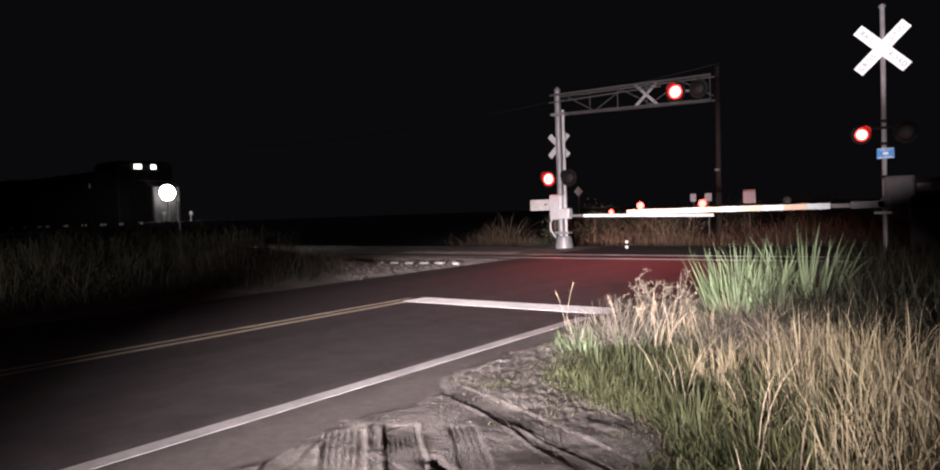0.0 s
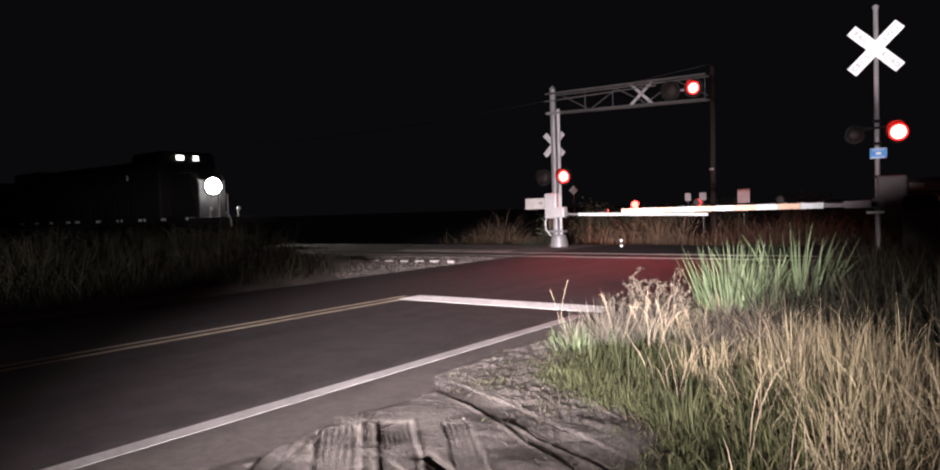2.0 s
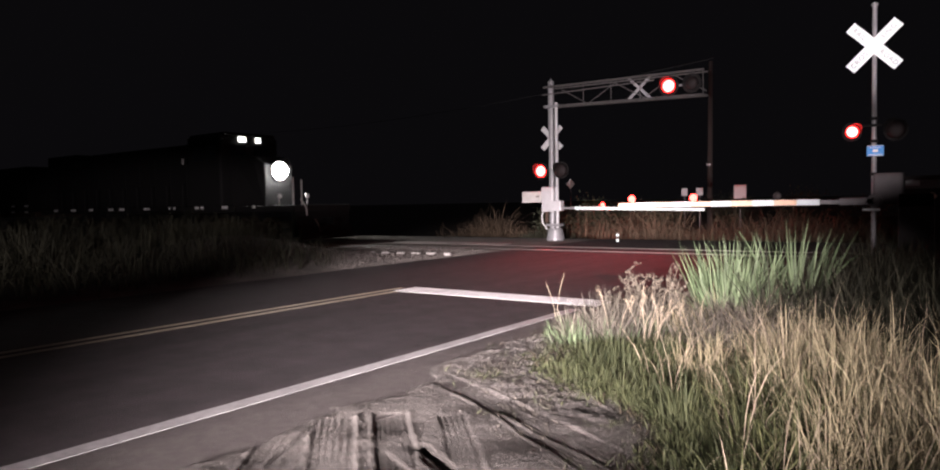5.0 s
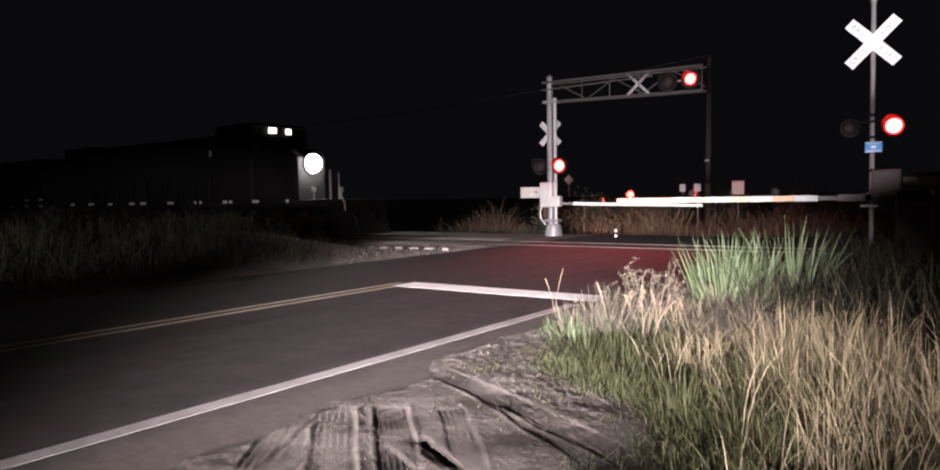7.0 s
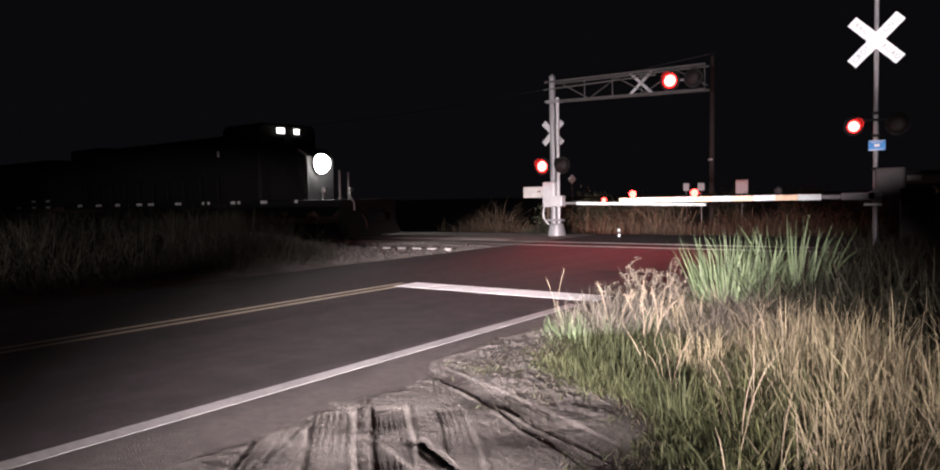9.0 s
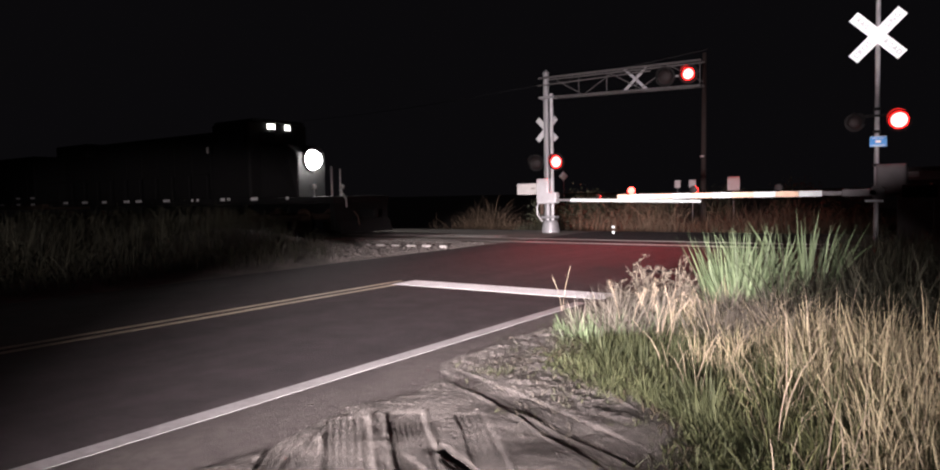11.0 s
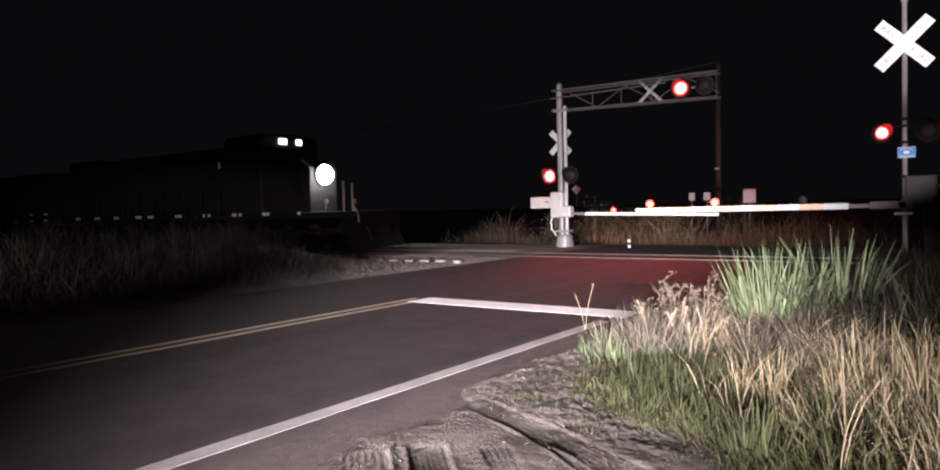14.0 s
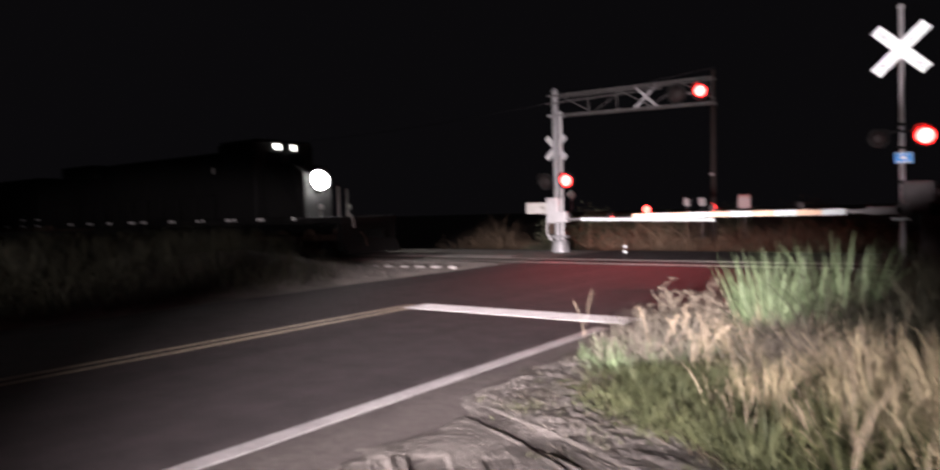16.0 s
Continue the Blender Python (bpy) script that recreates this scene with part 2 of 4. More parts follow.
def lathe(bm, profile, seg=24, m=None):
    """Turns (radius, height) pairs about z."""
    m = m or Matrix()
    rings = []
    for r, z in profile:
        rings.append([bm.verts.new(m @ Vector((r * math.cos(2 * math.pi * k / seg), r * math.sin(2 * math.pi * k / seg), z))) for k in range(seg)])
    for a, b in zip(rings, rings[1:]):
        for k in range(seg):
            bm.faces.new((a[k], a[(k + 1) % seg], b[(k + 1) % seg], b[k]))
    return bm


def BM():
    return bmesh.new()


def sheet(name, verts, faces, mat, smooth=False):
    me = bpy.data.meshes.new(name)
    me.from_pydata(verts, [], faces)
    me.materials.append(mat)
    if smooth:
        me.polygons.foreach_set("use_smooth", [True] * len(me.polygons))
    return new(name, me)


# ---- ground ----
EDGE, CENTRE, LEFT = -5.84, -9.62, -13.4
TRACK = 21.4


def smoothstep(a, b, v):
    t = np.clip((v - a) / (b - a), 0, 1)
    return t * t * (3 - 2 * t)


def waves(x, y, k, seed):
    r = np.random.default_rng(seed)
    out = 0
    for _ in range(7):
        a, p = r.uniform(0, 6.28), r.uniform(0, 6.28)
        w = k * r.uniform(0.6, 1.8)
        out = out + np.sin((x * np.cos(a) + y * np.sin(a)) * w + p)
    return out / 7


def tyre_track(z, x, y, x0, y0, x1, y1, width, ribs, depth, curve=0.0):
    """Presses one ribbed tyre track from a point to another into the soil heights z, with a crumbled lip on its sides."""
    d = math.hypot(x1 - x0, y1 - y0)
    ux, uy = (x1 - x0) / d, (y1 - y0) / d
    u = (x - x0) * ux + (y - y0) * uy
    v = (x - x0) * uy - (y - y0) * ux + curve * (u / d) ** 2 + 0.006 * waves(x, y, 20, 15)
    on = smoothstep(-0.06, 0.03, u) * (1 - smoothstep(d - 0.03, d + 0.1, u))
    e = width / 2 - np.abs(v)
    inside = smoothstep(-0.006, 0.01, e) * on
    grooves = 0.0018 * np.clip(1.6 * np.sin(2 * np.pi * ribs * (v / width + 0.5)), -1, 1) * np.clip(0.7 + 1.6 * waves(x, y, 7, 29), 0.1, 1.3)
    lugs = 0.0012 * np.sign(np.sin(u * 2 * np.pi / 0.035 + 40 * np.abs(v))) * (np.abs(v) > width * 0.3)
    lip = 0.008 * np.exp(-((e + 0.02) / 0.016) ** 2) * np.clip(0.2 + 1.6 * waves(x, y, 11, 23), 0, 1.3) * on
    return z * (1 - 0.6 * inside) + inside * (-0.5 * depth + grooves + lugs) + lip


def ground_height(x, y):
    z = 0.012 - 0.075 * smoothstep(-4.6, -2.0, x) + 0.02 * waves(x, y, 1.2, 3) * smoothstep(EDGE + 0.5, EDGE + 1.5, x)
    # the verge past the left edge rises to the track bed, and the land beyond the crossing falls away
    z = z + 0.35 * smoothstep(LEFT - 0.5, LEFT - 4, x) * (1 - smoothstep(14.5, 18.0, y))
    z = z + 0.4 * np.exp(-((x + 17.6) / 2.2) ** 2 - ((y - 13.2) / 1.8) ** 2)
    z = z - 0.75 * smoothstep(26.4, 33, y) + 0.02 * waves(x, y, 5, 4) * (1 - smoothstep(LEFT, LEFT + 0.5, x) * (1 - smoothstep(EDGE + 0.5, EDGE + 1.6, x)))
    loose = smoothstep(-5.3, -4.9, x) * (1 - smoothstep(-3.4, -2.2, x)) * (1 - smoothstep(6.3, 7.6, y))
    f = 0.0022 * waves(x, y, 30, 5) + 0.005 * waves(x, y, 6, 6) + 0.003 * waves(x, y, 70, 8) * np.clip(0.4 + 2 * waves(x, y, 5, 9), 0.1, 1.5) + 0.002 * waves(x, y, 110, 21)
    for track_row in ((-5.05, 4.75, -4.1, 3.6, 0.2, 4, 0.008, 0.0), (-5.0, 5.25, -4.3, 3.9, 0.24, 3, 0.01, 0.03), (-4.95, 5.15, -3.7, 3.9, 0.27, 6, 0.012, 0.02),
                      (-4.7, 5.45, -3.4, 4.1, 0.24, 7, 0.012, 0.05), (-4.45, 6.2, -2.6, 5.05, 0.22, 5, 0.01, 0.1), (-5.15, 6.5, -2.4, 5.3, 0.26, 6, 0.014, 0.06),
                      (-4.3, 5.65, -3.1, 4.45, 0.2, 5, 0.009, -0.1), (-4.95, 7.4, -3.6, 6.35, 0.2, 4, 0.007, 0.05)):
        f = tyre_track(f, x, y, *track_row)
    # a broken slab of crust beside a washed-out hole
    hx, hy = (x + 3.9) * 0.9 + (y - 4.9) * -0.43, (x + 3.9) * 0.43 + (y - 4.9) * 0.9
    hx = hx + 0.05 * waves(x, y, 12, 27)
    f = f - 0.032 * np.exp(-(hx / 0.24) ** 4 - ((hy - 0.05 + 0.03 * waves(x, y, 16, 28)) / 0.035) ** 4) + 0.01 * np.exp(-(hx / 0.24) ** 4 - ((hy + 0.1) / 0.07) ** 6)
    z = z + loose * f
    churn = smoothstep(-5.55, -5.3, x + 0.12 * waves(x, y, 8, 50)) * smoothstep(5.9, 6.7, y + 0.5 * (x + 4.3)) * (1 - smoothstep(8.8, 9.6, y)) * (1 - smoothstep(-3.6, -3.0, x))
    z = z + churn * (0.03 * np.abs(waves(x, y, 13, 51)) - 0.008 + 0.016 * np.abs(waves(x, y, 34, 52)) + 0.004 * waves(x, y, 80, 53))
    flat = smoothstep(LEFT - 0.6, LEFT - 0.1, x) * (1 - smoothstep(EDGE + 0.55, EDGE + 0.9, x + 0.26 * smoothstep(4.9, 7.2, y) * (1 - smoothstep(8.6, 9.6, y)) + 0.22 * waves(x, y, 2.6, 13) + 0.1 * waves(x, y, 9, 14) + 0.06 * waves(x, y, 24, 19)))
    return np.where(y < 27, z * (1 - flat) - 0.03 * flat, z)


def axis(dense, mid, far):
    a, b, s = dense
    c, d, s2 = mid
    parts = [-np.geomspace(-c + 1, far, 18)[::-1] if c < 0 else -np.geomspace(1, far, 18)[::-1], np.arange(c, a, s2), np.arange(a, b, s), np.arange(b, d, s2), np.geomspace(d + 1, far, 18)]
    return np.unique(np.round(np.concatenate(parts), 4))


def ground():
    xs = axis((-5.6, -2.4, 0.012), (-50, 15, 0.3), 2500)
    ys = axis((3.9, 9.3, 0.0125), (0.1, 60, 0.3), 2500)
    X, Y = np.meshgrid(xs, ys)
    Z = ground_height(X, Y)
    V = np.stack([X.ravel(), Y.ravel(), Z.ravel()], 1)
    n, m = len(xs), len(ys)
    i = (np.arange(m - 1)[:, None] * n + np.arange(n - 1)[None]).ravel()
    F = np.stack([i, i + 1, i + 1 + n, i + n], 1)
    tagged(sheet("ground", V.tolist(), F.tolist(), SOIL, True), "bare sandy soil with tyre tracks beside the road", "ground", kind="structure")


def slab(name, x0, x1, ys, top, thick, mat, label, category, wob=0.0):
    """A strip along y whose top may follow heights at the given ys."""
    bm = BM()
    rings = []
    for y, z in ys:
        a = wob * float(waves(np.array(x0), np.array(y), 2.5, 11))
        b = wob * float(waves(np.array(x1), np.array(y), 2.5, 12))
        rings.append([bm.verts.new(p) for p in ((x0 + a, y, z + top), (x1 + b, y, z + top), (x1 + b, y, z + top - thick), (x0 + a, y, z + top - thick))])
    for a, b in zip(rings, rings[1:]):
        for k in range(4):
            bm.faces.new((a[k], a[(k + 1) % 4], b[(k + 1) % 4], b[k]))
    bm.faces.new(rings[0][::-1]), bm.faces.new(rings[-1])
    ob = part(name, bm, mat)
    return tagged(ob, label, category, kind="structure")


def road():
    prof = [(y, 0.0) for y in np.arange(-40, 26.6, 0.4)] + [(27.5, -0.03), (29, -0.16), (31, -0.42), (34, -0.72), (120, -0.75)]
    slab("road", LEFT, EDGE + 1.15, prof, 0.0, 0.06, ASPHALT, "dark grey asphalt two-lane road, worn and patched", "road", 0.07)
    near = [(y, 0.0) for y in np.arange(-40, 10.7, 0.5)]
    slab("edge_line", EDGE - 0.11, EDGE + 0.06, near, 0.004, 0.003, LINE_OLD, "worn white painted road edge line", "road marking", 0.012)
    for x, end in ((CENTRE - 0.16, 11.3), (CENTRE + 0.1, 10.84)):
        slab("centre_line", x - 0.05, x + 0.05, [(y, 0.0) for y in np.linspace(-40, end, 104)], 0.004, 0.003, LINE_YELLOW, "yellow double centre line on asphalt, coloured pale as overexposed", "road marking", 0.008)
    bm = BM()
    box(bm, ((CENTRE + 0.02 + EDGE + 0.12) / 2, 11.17, 0.003), (EDGE + 0.12 - CENTRE - 0.02, 0.6, 0.003))
    tagged(part("stop_line", bm, LINE_WHITE), "bright white painted stop line across the lane", "road marking", kind="structure")


ground()
road()


# ---- signals ----
FACE = pose(0, 0, 0, 90)  # turns a lathe's axis to face down the road, towards -y


def dome(bm, r, depth, m, seg=20):
    prof = [(r * math.cos(a), depth * math.sin(a)) for a in np.linspace(0, 1.45, 9)]
    return lathe(bm, prof + [(0.0005, depth)], seg, m)


def signal_head(parent, at, r, big, turn=0):
    """A flashing lamp: hooded housing, black backing disc and an added insert whose lit and dark lenses turn to make it
    flash.
    """
    head = part("signal_head", lathe(BM(), [(0.001, -0.16), (r * 0.8, -0.15), (r * 1.12, -0.02), (r * 1.12, 0.0), (r * 1.05, 0.0)], 20, FACE), BLACK, parent)
    head.matrix_local = pose(*at, 0, 0, turn)
    part("backing_disc", lathe(BM(), [(r * 1.0, -0.012), (big, -0.012), (big, 0.0), (r * 1.0, 0.0)], 28, FACE), HOOD, head, "black backing disc")
    bm = BM()
    n = 12
    for k in range(n):  # hood: an open half-tube that slopes back towards its lower edge
        for w in (0, 1):
            a0, a1 = math.pi * (k / n * 1.2 - 0.1), math.pi * ((k + 1) / n * 1.2 - 0.1)
            rr = r * (1.1 + 0.03 * w)
            l0, l1 = [0.3 * (0.35 + 0.65 * max(0, math.sin(a))) for a in (a0, a1)]
            q = [(rr * math.cos(a0), 0, rr * math.sin(a0)), (rr * math.cos(a1), 0, rr * math.sin(a1)), (rr * math.cos(a1), -l1, rr * math.sin(a1)), (rr * math.cos(a0), -l0, rr * math.sin(a0))]
            bm.faces.new([bm.verts.new(v) for v in q])
    part("hood", bm, HOOD, head)
    insert = part("flash_insert", rod(BM(), (0, -0.01, 0), (0, 0.01, 0), r * 1.0, seg=24), BLACK, head)
    part("lit_lens", dome(BM(), r * 0.8, r * 0.45, Matrix.Translation((0, -0.014, 0)) @ FACE), LENS_LIT, insert, "glowing red lens", True)
    # Glowing ring added round the lens for its bloom; the lens is oversized too.
    part("bloom_ring", lathe(BM(), [(r * 0.8, 0.012), (r * 0.95, 0.012), (r * 0.95, 0.02), (r * 0.8, 0.03)], 22, FACE), LENS_BLOOM, insert, "red ring of bloom round the lens")
    part("dark_lens", dome(BM(), r * 0.96, r * 0.5, Matrix.Translation((0, 0.011, 0)) @ pose(0, 0, 0, -90)), LENS_OFF, insert, "unlit red lens", True)
    return insert


def crossbuck(parent, at, lettered, mat=SHEET, tilt=0.0, turn=0.0, long=1.16, high=0.215):
    cb = part("crossbuck", rod(BM(), (0, 0.02, 0), (0, 0.06, 0), 0.06), GALV, parent)
    cb.matrix_local = pose(*at, 0, 0, turn)
    for k, ang in enumerate((45 + tilt, -45 + tilt)):
        bm = box(BM(), (0, 0.012 - 0.012 * k, 0), (long, 0.006, high), 0.0, Matrix.Rotation(radians(ang), 4, "Y"))
        blade = part("blade", bm, mat, cb, "white reflective crossbuck blade")
        if lettered:
            for word, c in (lettered[2 * k], -0.35), (lettered[2 * k + 1], 0.35):
                cu = bpy.data.curves.new("lettering", "FONT")
                cu.body, cu.size, cu.align_x, cu.align_y, cu.extrude, cu.space_character = word, 0.13, "CENTER", "CENTER", 0.001, 1.15
                tmp = bpy.data.objects.new("lettering", cu)
                scene.collection.objects.link(tmp)
                me = bpy.data.meshes.new_from_object(tmp.evaluated_get(bpy.context.evaluated_depsgraph_get()))
                bpy.data.objects.remove(tmp)
                me.materials.clear(), me.materials.append(INK)
                t = new("lettering", me)
                t.parent = cb
                t.matrix_local = pose(0, 0.012 - 0.012 * k - 0.006, 0) @ Matrix.Rotation(radians(ang), 4, "Y") @ pose(c, 0, 0, 90)
    return cb


def gate_arm(parent, pivot, sign, first, length, striped, lamps, depth0=0.125, depth1=0.1, droop=0.0):
    """The lowered boom from its pivot; sign: which way it points along x. lamps: (distance, mode)."""
    arm = part("gate_arm", box(BM(), (sign * first / 2, 0, 0), (first, 0.05, 0.085), 0.01), ALU, parent, "grey metal boom root")
    arm.matrix_local = pose(*pivot, 0, droop, 0)
    n = max(2, round((length - first) / 0.41))
    for k in range(n):
        a, b = first + (length - first) * k / n, first + (length - first) * (k + 1) / n
        d = depth0 + (depth1 - depth0) * (a / length)
        part("stripe", box(BM(), (sign * (a + b) / 2, 0, 0), (b - a - 0.004, 0.035, d), 0.004), SHEET_RED if k % 2 == striped else SHEET, arm,
             "reflective boom stripe")
    out = []
    for dist, mode in lamps:
        c = (sign * dist, -0.02, depth0 / 2 + 0.075)
        body = part("arm_lamp", rod(BM(), (0, 0.035, 0), (0, 0.055, 0), 0.07), BLACK, arm)
        body.matrix_local = pose(*c)
        part("bracket", box(BM(), (0, 0.04, -0.07), (0.03, 0.02, 0.06)), GALV, body)
        # The same added insert, turned to show its lit or its dark side.
        ins = part("flash_insert", rod(BM(), (0, -0.008, 0), (0, 0.008, 0), 0.085, seg=14), BLACK, body)
        if mode != "off":
            # Lens drawn wider than its body for the glow round it.
            part("lit_lens", dome(BM(), 0.085, 0.08, Matrix.Translation((0, -0.009, 0)) @ FACE, 14), ARM_LIT, ins, "glowing red lens", True)
        part("dark_lens", dome(BM(), 0.07, 0.02, Matrix.Translation((0, 0.009, 0)) @ pose(0, 0, 0, -90), 14), LENS_OFF, ins, "unlit red lens", True)
        if mode == "off":
            ins.matrix_local = pose(0, 0, 0, 0, 0, 180)
        out.append((ins, mode))
    return out


FLASH = []  # (turning insert, "L" or "R" or "on")


def bars(parent, name, cells, y, mat):
    for x, z, w, h in cells:
        part(name, box(BM(), (x, y, z), (w, 0.002, h)), mat, parent)


def near_signal():
    s = root("crossing_signal", (-3.02, 17.5, -0.1), "tall grey steel crossing signal with white crossbuck and lowered gate", "crossing signal")
    part("mast", rod(BM(), (0, 0, 0), (0, 0, 5.25), 0.046, 0.04), GALV, s, "galvanised steel pole")
    part("pole_cap", lathe(BM(), [(0.06, 5.24), (0.06, 5.28), (0.001, 5.32)], 14), GALV, s)
    part("base", lathe(BM(), [(0.2, 0), (0.2, 0.05), (0.1, 0.2), (0.06, 0.3)], 16), CONCRETE, s)
    for z in (3.05, 2.62, 1.98):
        part("band", lathe(BM(), [(0.055, z), (0.07, z), (0.07, z + 0.06), (0.055, z + 0.06)], 16), BLACK, s)
    crossbuck(s, (0, -0.1, 4.46), ("RAIL", "ROAD", "CROS", "SING"), tilt=0)
    part("cross_arm", tube(BM(), [(-0.33, -0.03, 2.95), (0, -0.07, 2.95), (0.38, -0.03, 2.95)], 0.025), BLACK, s)
    FLASH.append((signal_head(s, (-0.36, -0.18, 2.84), 0.13, 0.18, 22), "L"))
    FLASH.append((signal_head(s, (0.38, -0.22, 2.83), 0.175, 0.21, -2), "R"))
    p = part("number_plate", box(BM(), (0, 0, 0), (0.29, 0.004, 0.2), 0.001), BLUE, s, "blue emergency notice plate with white print")
    p.matrix_local = pose(0.03, -0.075, 2.46)
    bars(p, "print_bar", [(0, 0.06, 0.2, 0.008), (0.0, 0.0, 0.09, 0.05), (0, -0.07, 0.22, 0.008)], -0.0035, SHEET)
    bars(p, "plate_rim", [(0, 0.094, 0.28, 0.007), (0, -0.094, 0.28, 0.007)], -0.0035, SHEET)
    part("gate_mechanism", box(BM(), (0.26, -0.02, 1.72), (0.5, 0.38, 0.6), 0.03), CASE, s, "dark grey gate motor case")
    part("case_lid", box(BM(), (0.26, -0.225, 1.72), (0.44, 0.02, 0.52), 0.008), CASE, s)
    part("case_label", box(BM(), (0.0, -0.38, 1.33), (0.3, 0.01, 0.045)), SHEET, s, "white label strip")
    part("arm_hub", rod(BM(), (0.05, -0.36, 1.5), (0.05, -0.2, 1.5), 0.13), CASE, s)
    part("counterweight", box(BM(), (0.72, -0.3, 1.5), (0.55, 0.06, 0.24), 0.02), BLACK, s)
    part("arm_bracket", box(BM(), (-0.25, -0.3, 1.49), (0.6, 0.12, 0.15), 0.02), ALU, s, "bolted boom bracket")
    FLASH.extend(gate_arm(s, (0.0, -0.3, 1.485), -1, 0.9, 5.2, 1, ((4.85, "on"), (3.42, "L"), (1.7, "off"))))


def far_signal():
    s = root("cantilever_signal", (-14.72, 25.6, -0.02), "galvanised cantilever crossing signal mast with truss arm and gate", "crossing signal")
    part("mast", rod(BM(), (0, 0, 0), (0, 0, 6.05), 0.125, 0.11, seg=18), GALV, s, "thick galvanised mast")
    part("mast_cap", lathe(BM(), [(0.11, 6.05), (0.13, 6.07), (0.04, 6.15), (0.001, 6.2)], 14), GALV, s)
    part("slim_pole", rod(BM(), (0.29, -0.14, 0.1), (0.29, -0.14, 5.25), 0.055), BRIGHT, s, "bright slim aluminium pole")
    part("base", lathe(BM(), [(0.34, 0.0), (0.34, 0.12), (0.28, 0.42), (0.24, 0.5)], 20, pose(0.14, -0.05, 0)), GALV, s)
    for z in (0.62, 5.12):
        part("clamp", box(BM(), (0.12, -0.06, z), (0.6, 0.34, 0.1), 0.01), GALV, s)
    # truss arm over the road
    arm = part("truss_arm", rod(BM(), (-0.25, -0.13, 5.87), (5.9, -0.25, 5.78), 0.04, seg=10), TRUSS, s, "galvanised lattice arm")
    for y, z, e, r in ((-0.13, 5.13, 4.95, 0.05), (0.28, 5.85, 5.76, 0.03), (0.28, 5.15, 4.97, 0.04)):
        part("chord", rod(BM(), (-0.25, y, z), (5.9, y - 0.12, e), r, seg=10), TRUSS, arm)
    part("chord", rod(BM(), (-0.25, -0.2, 5.58), (4.2, -0.27, 5.62), 0.025, seg=8), TRUSS, arm)
    for k in range(5):
        x0, x1 = 0.35 + k * 1.1, 0.35 + (k + 1) * 1.1
        za, zb = (5.82, 5.18) if k % 2 == 0 else (5.18, 5.82)
        part("brace", rod(BM(), (x0, 0.2, za - 0.05), (x1, 0.18, zb - 0.05), 0.018, seg=8), TRUSS, arm)
        part("brace", rod(BM(), (x1, -0.17, 5.1 - 0.03 * x1), (x1, -0.17, 5.86 - 0.015 * x1), 0.015, seg=8), TRUSS, arm)
        part("brace", rod(BM(), (x1, -0.15, 5.13 - 0.03 * x1), (x1, 0.24, 5.13 - 0.03 * x1), 0.015, seg=8), TRUSS, arm)
    part("walkway", box(BM(), (2.9, 0.05, 5.05), (5.6, 0.3, 0.03), 0, Matrix.Rotation(radians(1.7), 4, "Y")), TRUSS, arm)
    crossbuck(s, (3.42, 0.32, 5.5), None, GALV, tilt=0, turn=12, long=1.08, high=0.1)
    FLASH.append((signal_head(s, (4.8, -0.5, 5.32), 0.25, 0.34), "L"))
    FLASH.append((signal_head(s, (5.58, -0.5, 5.33), 0.215, 0.32), "R"))
    part("lamp_arm", box(BM(), (5.18, -0.28, 5.34), (0.95, 0.06, 0.06)), GALV, arm)
    crossbuck(s, (-0.12, 0.22, 3.97), None, BRIGHT)
    FLASH.append((signal_head(s, (-0.24, -0.42, 2.68), 0.25, 0.32), "L"))
    FLASH.append((signal_head(s, (0.62, -0.42, 2.68), 0.25, 0.32), "R"))
    part("cross_arm", tube(BM(), [(-0.24, -0.24, 2.72), (0.2, -0.2, 2.72), (0.62, -0.24, 2.72)], 0.03), GALV, s)
    part("gate_mechanism", box(BM(), (0.0, -0.22, 1.6), (0.52, 0.4, 0.95), 0.05), BRIGHT, s, "grey gate motor case")
    part("case_lid", box(BM(), (0.0, -0.43, 1.65), (0.44, 0.03, 0.7), 0.01), BRIGHT, s)
    part("pivot_case", box(BM(), (0.32, -0.3, 1.35), (0.55, 0.3, 0.4), 0.04), BRIGHT, s)
    part("counterweight", box(BM(), (-0.68, -0.4, 1.7), (0.85, 0.06, 0.42), 0.015), LOCO_GREY, s, "pale grey counterweight plate")
    for x in (-0.44, -0.36):
        part("bolt", rod(BM(), (x, -0.45, 1.72), (x, -0.425, 1.72), 0.03, seg=8), RUST, s)
    part("cable_conduit", tube(BM(), [(-0.2, -0.3, 1.2), (-0.3, -0.3, 1.0), (-0.28, -0.3, 0.7), (-0.1, -0.25, 0.45)], 0.03), BRIGHT, s)
    part("ladder", box(BM(), (-0.14, -0.2, 0.95), (0.12, 0.06, 0.42), 0.01), RUST, s)
    FLASH.extend(gate_arm(s, (0.55, -0.4, 1.27), 1, 0.62, 5.4, 5, ((1.75, "L"),), 0.11, 0.1, 1.2))


def pebble_mesh(bm, c, r, seed):
    r_ = random.Random(seed)
    m = Matrix.Translation(c) @ Euler([r_.uniform(0, 6) for _ in range(3)]).to_matrix().to_4x4() @ Matrix.Diagonal((r, r * r_.uniform(0.6, 1), r * r_.uniform(0.45, 0.8), 1))
    bmesh.ops.create_icosphere(bm, subdivisions=1, radius=1, matrix=m)


